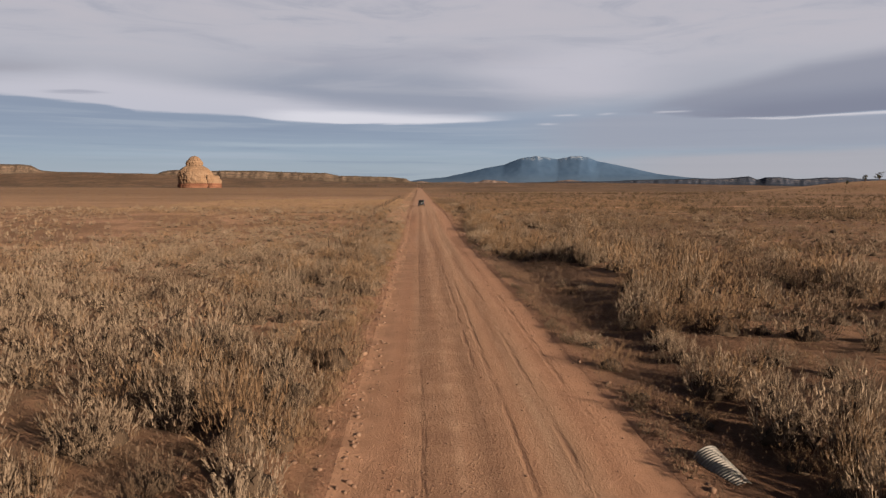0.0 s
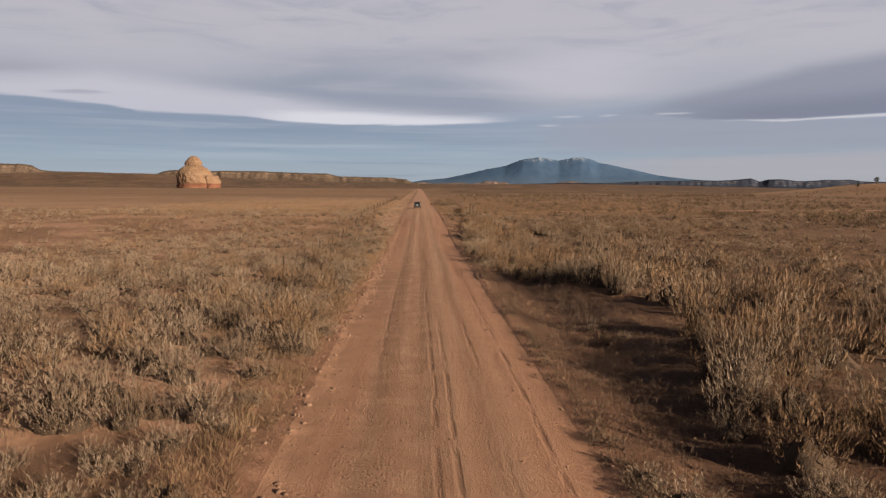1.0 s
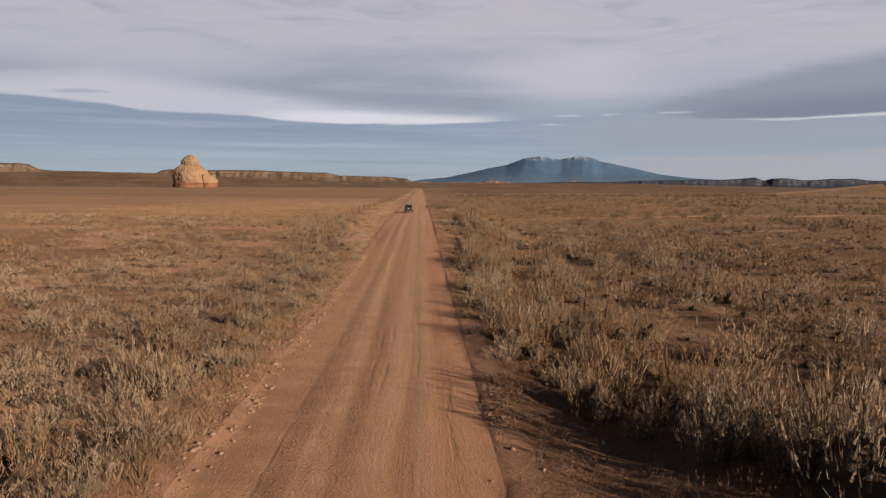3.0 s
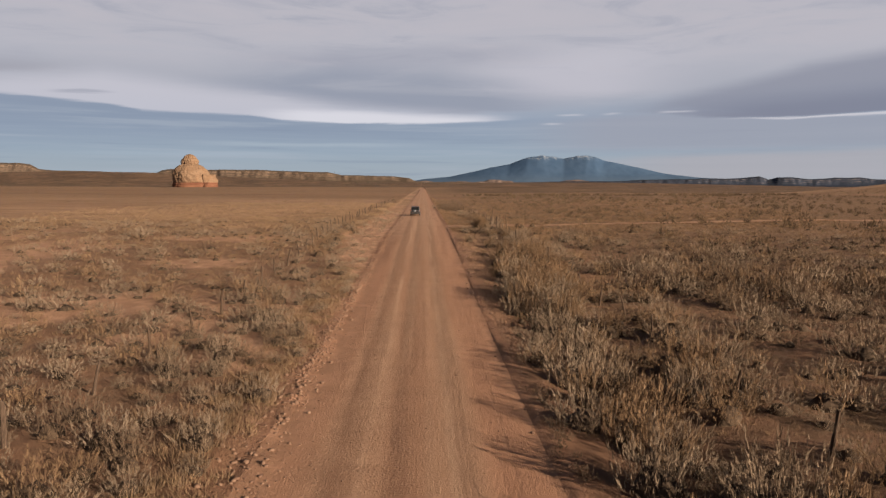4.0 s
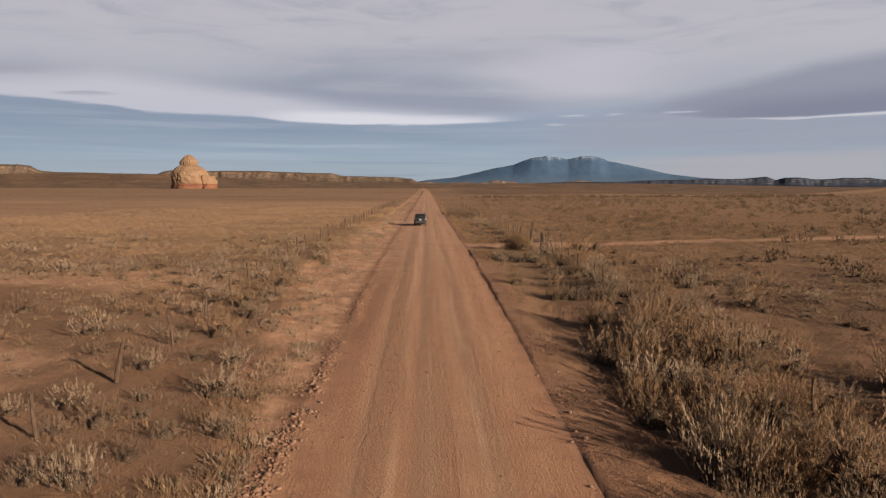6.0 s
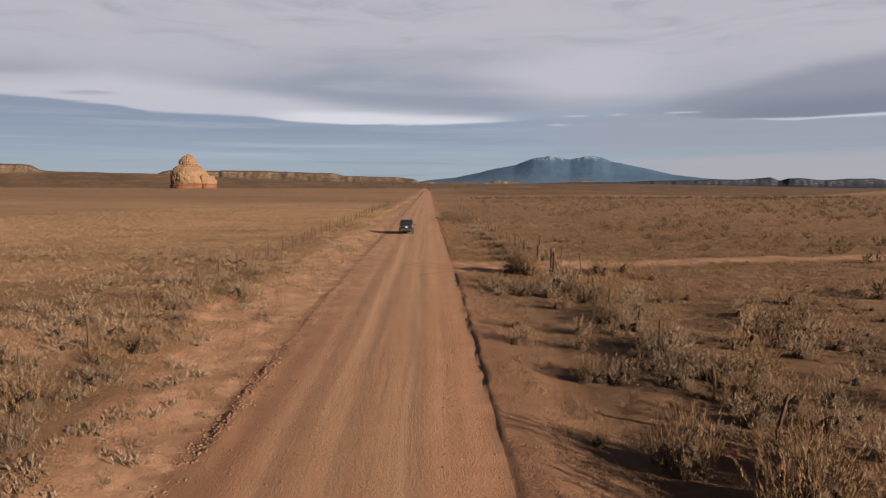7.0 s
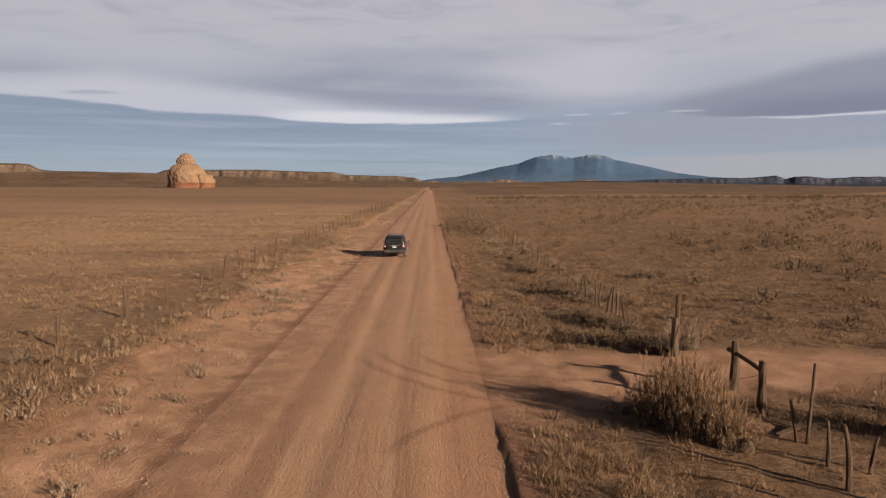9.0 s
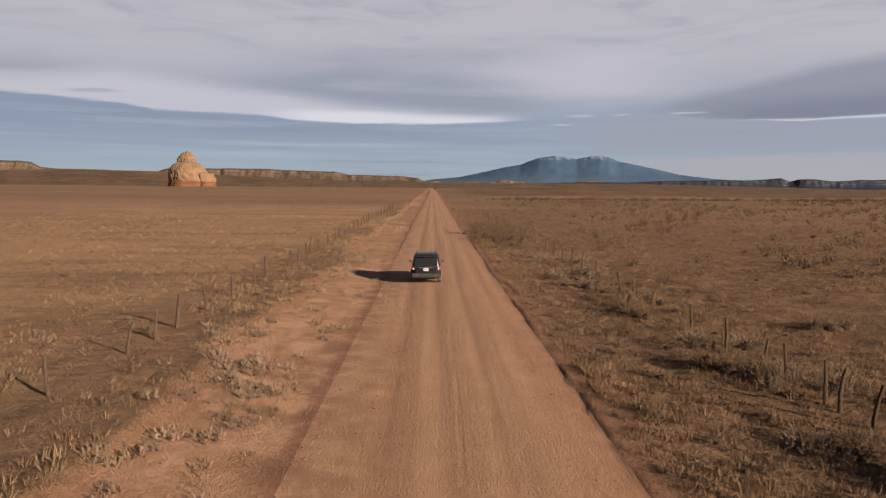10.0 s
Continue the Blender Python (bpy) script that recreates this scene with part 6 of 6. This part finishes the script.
# ---- culvert pipe ----
def make_culvert():
    """The end of a corrugated pipe that sticks out of the ditch bank."""
    bm = bmesh.new()
    seg, rings = 40, 150
    length, r0 = 1.2, 0.35
    for wall in (1, -1):
        rows = []
        for i in range(rings):
            t = i / (rings - 1) * length
            r = r0 + 0.016 * math.sin(t / 0.068 * 2 * math.pi) - (0.004 if wall < 0 else 0)
            rows.append([bm.verts.new((r * math.cos(2 * math.pi * k / seg), t, r * math.sin(2 * math.pi * k / seg))) for k in range(seg)])
        for i in range(rings - 1):
            for k in range(seg):
                q = (rows[i][k], rows[i][(k + 1) % seg], rows[i + 1][(k + 1) % seg], rows[i + 1][k])
                bm.faces.new(q if wall > 0 else q[::-1]).smooth = True
    m, n, b = material("galvanised_steel")
    obj = n.add("ShaderNodeTexCoord").outputs["Object"]
    rust = n.noise(obj, 5.0, 5.0, 0.65)
    n.put(b, "Base Color", n.mix(n.step(rust, 0.5, 0.72), (0.12, 0.11, 0.10), (0.07, 0.05, 0.038)))
    n.put(b, "Metallic", 0.1)
    n.put(b, "Roughness", 0.7)
    pipe = thing("culvert_pipe", "corrugated galvanised culvert pipe end in the ditch", "culvert pipe", (6.2, 15.2, float(height(5.9, 16.3)) - 0.36), 20)
    ob = part("pipe", bm, m, pipe)
    ob.rotation_euler.x = radians(20)


make_culvert()


# ---- car ----
def loft(sections, close=True):
    """A closed skin through rings of equally many points."""
    bm = bmesh.new()
    rows = [[bm.verts.new(p) for p in ring] for ring in sections]
    n = len(rows[0])
    for a, b in zip(rows, rows[1:]):
        for k in range(n):
            bm.faces.new((a[k], a[(k + 1) % n], b[(k + 1) % n], b[k]))
    if close:
        bm.faces.new(rows[0][::-1])
        bm.faces.new(rows[-1])
    bmesh.ops.recalc_face_normals(bm, faces=bm.faces[:])
    return bm


def box(size, at, bevel=0.01, turn=None):
    bm = bmesh.new()
    m = Matrix.Translation(at) @ (turn or Matrix.Identity(4)) @ Matrix.Diagonal((*size, 1))
    bmesh.ops.create_cube(bm, size=1, matrix=m)
    if bevel:
        bmesh.ops.bevel(bm, geom=bm.edges[:], offset=bevel, segments=2, affect="EDGES")
    return bm


def make_car(at, turn):
    paint = plain_material("black_car_paint", (0.008, 0.009, 0.011), 0.22, 0.0, 0.02, 2.2, 0.0, 0.22)
    trim = plain_material("black_plastic", (0.010, 0.010, 0.010), 0.6, 0.0, 0.05, 4.0)
    rubber = plain_material("tyre_rubber", (0.025, 0.024, 0.023), 0.8, 0.0, 0.5, 5.0)
    alloy = plain_material("alloy", (0.45, 0.45, 0.46), 0.3, 0.9, 0.3, 6.0)
    chrome = plain_material("chrome", (0.7, 0.7, 0.72), 0.12, 1.0, 0.1, 6.0)
    red = plain_material("tail_lamp", (0.16, 0.012, 0.012), 0.2, 0.0, 0.1, 6.0, 0.6)
    pale = plain_material("clear_lamp", (0.4, 0.39, 0.39), 0.2, 0.0, 0.05, 6.0, 0.6)
    plate = plain_material("number_plate", (0.45, 0.46, 0.48), 0.5, 0.0, 0.08, 6.0)
    ink = plain_material("plate_ink", (0.08, 0.09, 0.16), 0.5, 0.0, 0.0, 6.0)
    glass, n, b = material("tinted_glass")
    for key, value in (("Base Color", (0.03, 0.033, 0.036, 1)), ("Roughness", 0.03), ("Transmission Weight", 0.3), ("IOR", 1.35)):
        n.put(b, key, value)
    car = thing("suv", "black four-door SUV driving away on the dirt road", "car", at, turn)

    def ring(y, w, z0, z1, tuck=0.08, crown=0.0):
        """Lower body section: sill, flank, shoulder and deck."""
        half = [(w - 0.16, z0), (w - tuck, z0 + 0.06), (w - 0.015, z0 + 0.22), (w, z0 + 0.42), (w - 0.02, z1 - 0.12), (w - 0.07, z1 - 0.02), (w - 0.2, z1 + crown * 0.5), (w * 0.4, z1 + crown)]
        return [(x, y, z) for x, z in half] + [(-x, y, z) for x, z in half[::-1]]

    body = loft([ring(-2.44, 0.86, 0.52, 1.02), ring(-2.38, 0.93, 0.44, 1.08), ring(-2.1, 0.965, 0.36, 1.09), ring(-1.0, 0.975, 0.34, 1.08), ring(0.6, 0.975, 0.34, 1.06, crown=0.02),
                 ring(1.0, 0.97, 0.35, 1.06, crown=0.06), ring(1.9, 0.95, 0.38, 1.0, crown=0.05), ring(2.3, 0.9, 0.42, 0.93, crown=0.03), ring(2.44, 0.8, 0.5, 0.84)])
    bmesh.ops.bevel(body, geom=[e for e in body.edges if e.is_boundary is False and e.calc_face_angle(0) > 0.6], offset=0.02, segments=2, affect="EDGES")
    for f in body.faces:
        f.smooth = True
    part("body", body, paint, car)

    def cab(y, w, zt, zb=1.05):
        half = [(w + 0.16, zb), (w + 0.13, zb + 0.1), (w + 0.045, zt - 0.16), (w, zt - 0.04), (w - 0.08, zt), (w * 0.4, zt + 0.03)]
        return [(x, y, z) for x, z in half] + [(-x, y, z) for x, z in half[::-1]]

    shell = loft([cab(-2.36, 0.73, 1.2, 1.0), cab(-2.22, 0.735, 1.62), cab(-2.1, 0.745, 1.76), cab(-1.2, 0.76, 1.80), cab(0.0, 0.76, 1.79), cab(0.45, 0.74, 1.72), cab(1.2, 0.7, 1.12, 0.98)])
    for f in shell.faces:
        f.smooth = True
    cabin = part("cabin", shell, paint, car)
    # glazing, slightly proud of the shell
    def pane(name, corners, parent):
        bm = bmesh.new()
        f = bm.faces.new([bm.verts.new(c) for c in corners])
        bmesh.ops.solidify(bm, geom=[f], thickness=0.012)
        return part(name, bm, glass, parent, "dark tinted window glass")

    pane("rear_window", [(-0.74, -2.375, 1.16), (0.74, -2.375, 1.16), (0.68, -2.265, 1.62), (-0.68, -2.265, 1.62)], cabin)
    pane("windscreen", [(0.76, 1.24, 1.12), (-0.76, 1.24, 1.12), (-0.68, 0.52, 1.69), (0.68, 0.52, 1.69)], cabin)
    for s in (1, -1):
        for y0, y1, y2, y3 in ((-2.1, -1.3, -1.3, -2.0), (-1.22, -0.2, -0.2, -1.22), (-0.12, 0.95, 0.5, -0.12)):
            pane("side_window", [(s * 0.905, y0, 1.14), (s * 0.905, y1, 1.14), (s * 0.80, y2, 1.62), (s * 0.80, y3, 1.62)], cabin)
        for y in (-2.34,):
            lamp = loft([[(s * 0.95, y - 0.02, 0.86), (s * 0.72, y - 0.095, 0.86), (s * 0.72, y - 0.095, 1.10), (s * 0.93, y - 0.02, 1.12)], [(s * 0.95, y + 0.18, 0.86), (s * 0.72, y + 0.18, 0.86), (s * 0.72, y + 0.18, 1.10), (s * 0.93, y + 0.18, 1.12)]])
            tl = part("tail_light", lamp, red, car, "red tail light")
            part("reverse_lamp", box((0.1, 0.02, 0.09), (s * 0.79, -2.445, 0.98), 0.005), pale, tl, "pale reversing lamp")
        mir = part("door_mirror", box((0.2, 0.12, 0.16), (s * 1.08, 0.62, 1.12), 0.03), paint, car)
        part("mirror_glass", box((0.15, 0.01, 0.11), (s * 1.085, 0.555, 1.12), 0.0), chrome, mir, "mirror glass")
        rail = box((0.05, 2.3, 0.035), (s * 0.64, -0.85, 1.87), 0.012)
        part("roof_rail", rail, trim, car, "black roof rail")
        for fy in (-1.9, -0.85, 0.2):
            part("rail_foot", box((0.05, 0.1, 0.06), (s * 0.64, fy, 1.835), 0.008), trim, car)
        for wy in (-1.42, 1.45):
            bm = bmesh.new()
            bmesh.ops.create_cone(bm, cap_ends=True, segments=40, radius1=0.38, radius2=0.38, depth=0.25, matrix=Matrix.Translation((s * 0.86, wy, 0.385)) @ Matrix.Rotation(math.pi / 2, 4, "Y"))
            bmesh.ops.bevel(bm, geom=[e for e in bm.edges if e.calc_face_angle(0) > 1.0], offset=0.04, segments=3, affect="EDGES")
            tyre = part("wheel", bm, rubber, car, "dusty black tyre")
            bm = bmesh.new()
            bmesh.ops.create_cone(bm, cap_ends=True, segments=32, radius1=0.25, radius2=0.22, depth=0.03, matrix=Matrix.Translation((s * 0.985, wy, 0.385)) @ Matrix.Rotation(s * math.pi / 2, 4, "Y"))
            part("rim", bm, alloy, tyre, "grey alloy rim")
            arch = bmesh.new()
            prev = None
            for k in range(17):
                a = math.pi * k / 16
                p = [arch.verts.new((s * 0.985, wy + r * math.cos(a), 0.385 + r * math.sin(a))) for r in (0.40, 0.47)]
                if prev:
                    arch.faces.new((prev[0], prev[1], p[1], p[0]))
                prev = p
            bmesh.ops.solidify(arch, geom=arch.faces[:], thickness=0.03)
            part("wheel_arch", arch, trim, car, "black arch moulding")
        part("side_step", box((0.14, 1.9, 0.06), (s * 0.95, 0.0, 0.36), 0.015), trim, car, "black running board")
        part("head_light", box((0.36, 0.12, 0.16), (s * 0.62, 2.34, 0.78), 0.03), pale, car, "clear head lamp")
    bump_ = part("rear_bumper", box((1.8, 0.2, 0.26), (0, -2.44, 0.56), 0.05), trim, car, "black plastic bumper")
    part("reflector", box((0.18, 0.01, 0.04), (0.6, -2.545, 0.58), 0.0), red, bump_)
    part("reflector", box((0.18, 0.01, 0.04), (-0.6, -2.545, 0.58), 0.0), red, bump_)
    part("front_bumper", box((1.75, 0.16, 0.3), (0, 2.44, 0.55), 0.05), trim, car)
    gate = part("tailgate", box((1.3, 0.03, 0.42), (0, -2.435, 0.9), 0.012), paint, car)
    pl = part("number_plate", box((0.31, 0.012, 0.155), (0, -2.46, 0.93), 0.004), plate, gate, "white number plate")
    for k in range(5):
        part("plate_bar", box((0.03, 0.004, 0.08), (-0.1 + 0.05 * k, -2.468, 0.93), 0.0), ink, gate)
    part("garnish", box((0.9, 0.02, 0.035), (0, -2.46, 1.05), 0.006), chrome, gate, "chrome strip")
    part("spoiler", box((1.36, 0.26, 0.04), (0, -2.26, 1.74), 0.015), paint, cabin, "roof spoiler")
    part("brake_light", box((0.3, 0.015, 0.025), (0, -2.395, 1.735), 0.0), red, cabin)
    part("wiper", box((0.5, 0.015, 0.015), (0.12, -2.40, 1.19), 0.003), trim, cabin)
    part("aerial", box((0.03, 0.14, 0.06), (0, -1.9, 1.84), 0.012), paint, cabin)
    part("exhaust", box((0.07, 0.12, 0.07), (0.62, -2.46, 0.38), 0.02), chrome, car)
    part("underbody", box((1.5, 4.4, 0.16), (0, 0, 0.36), 0.03), trim, car)
    return car


car_y = 200.4
car_x = road_x(car_y) - 4.7
make_car((car_x, car_y, float(height(car_x, car_y)) + 0.005), 1.6)
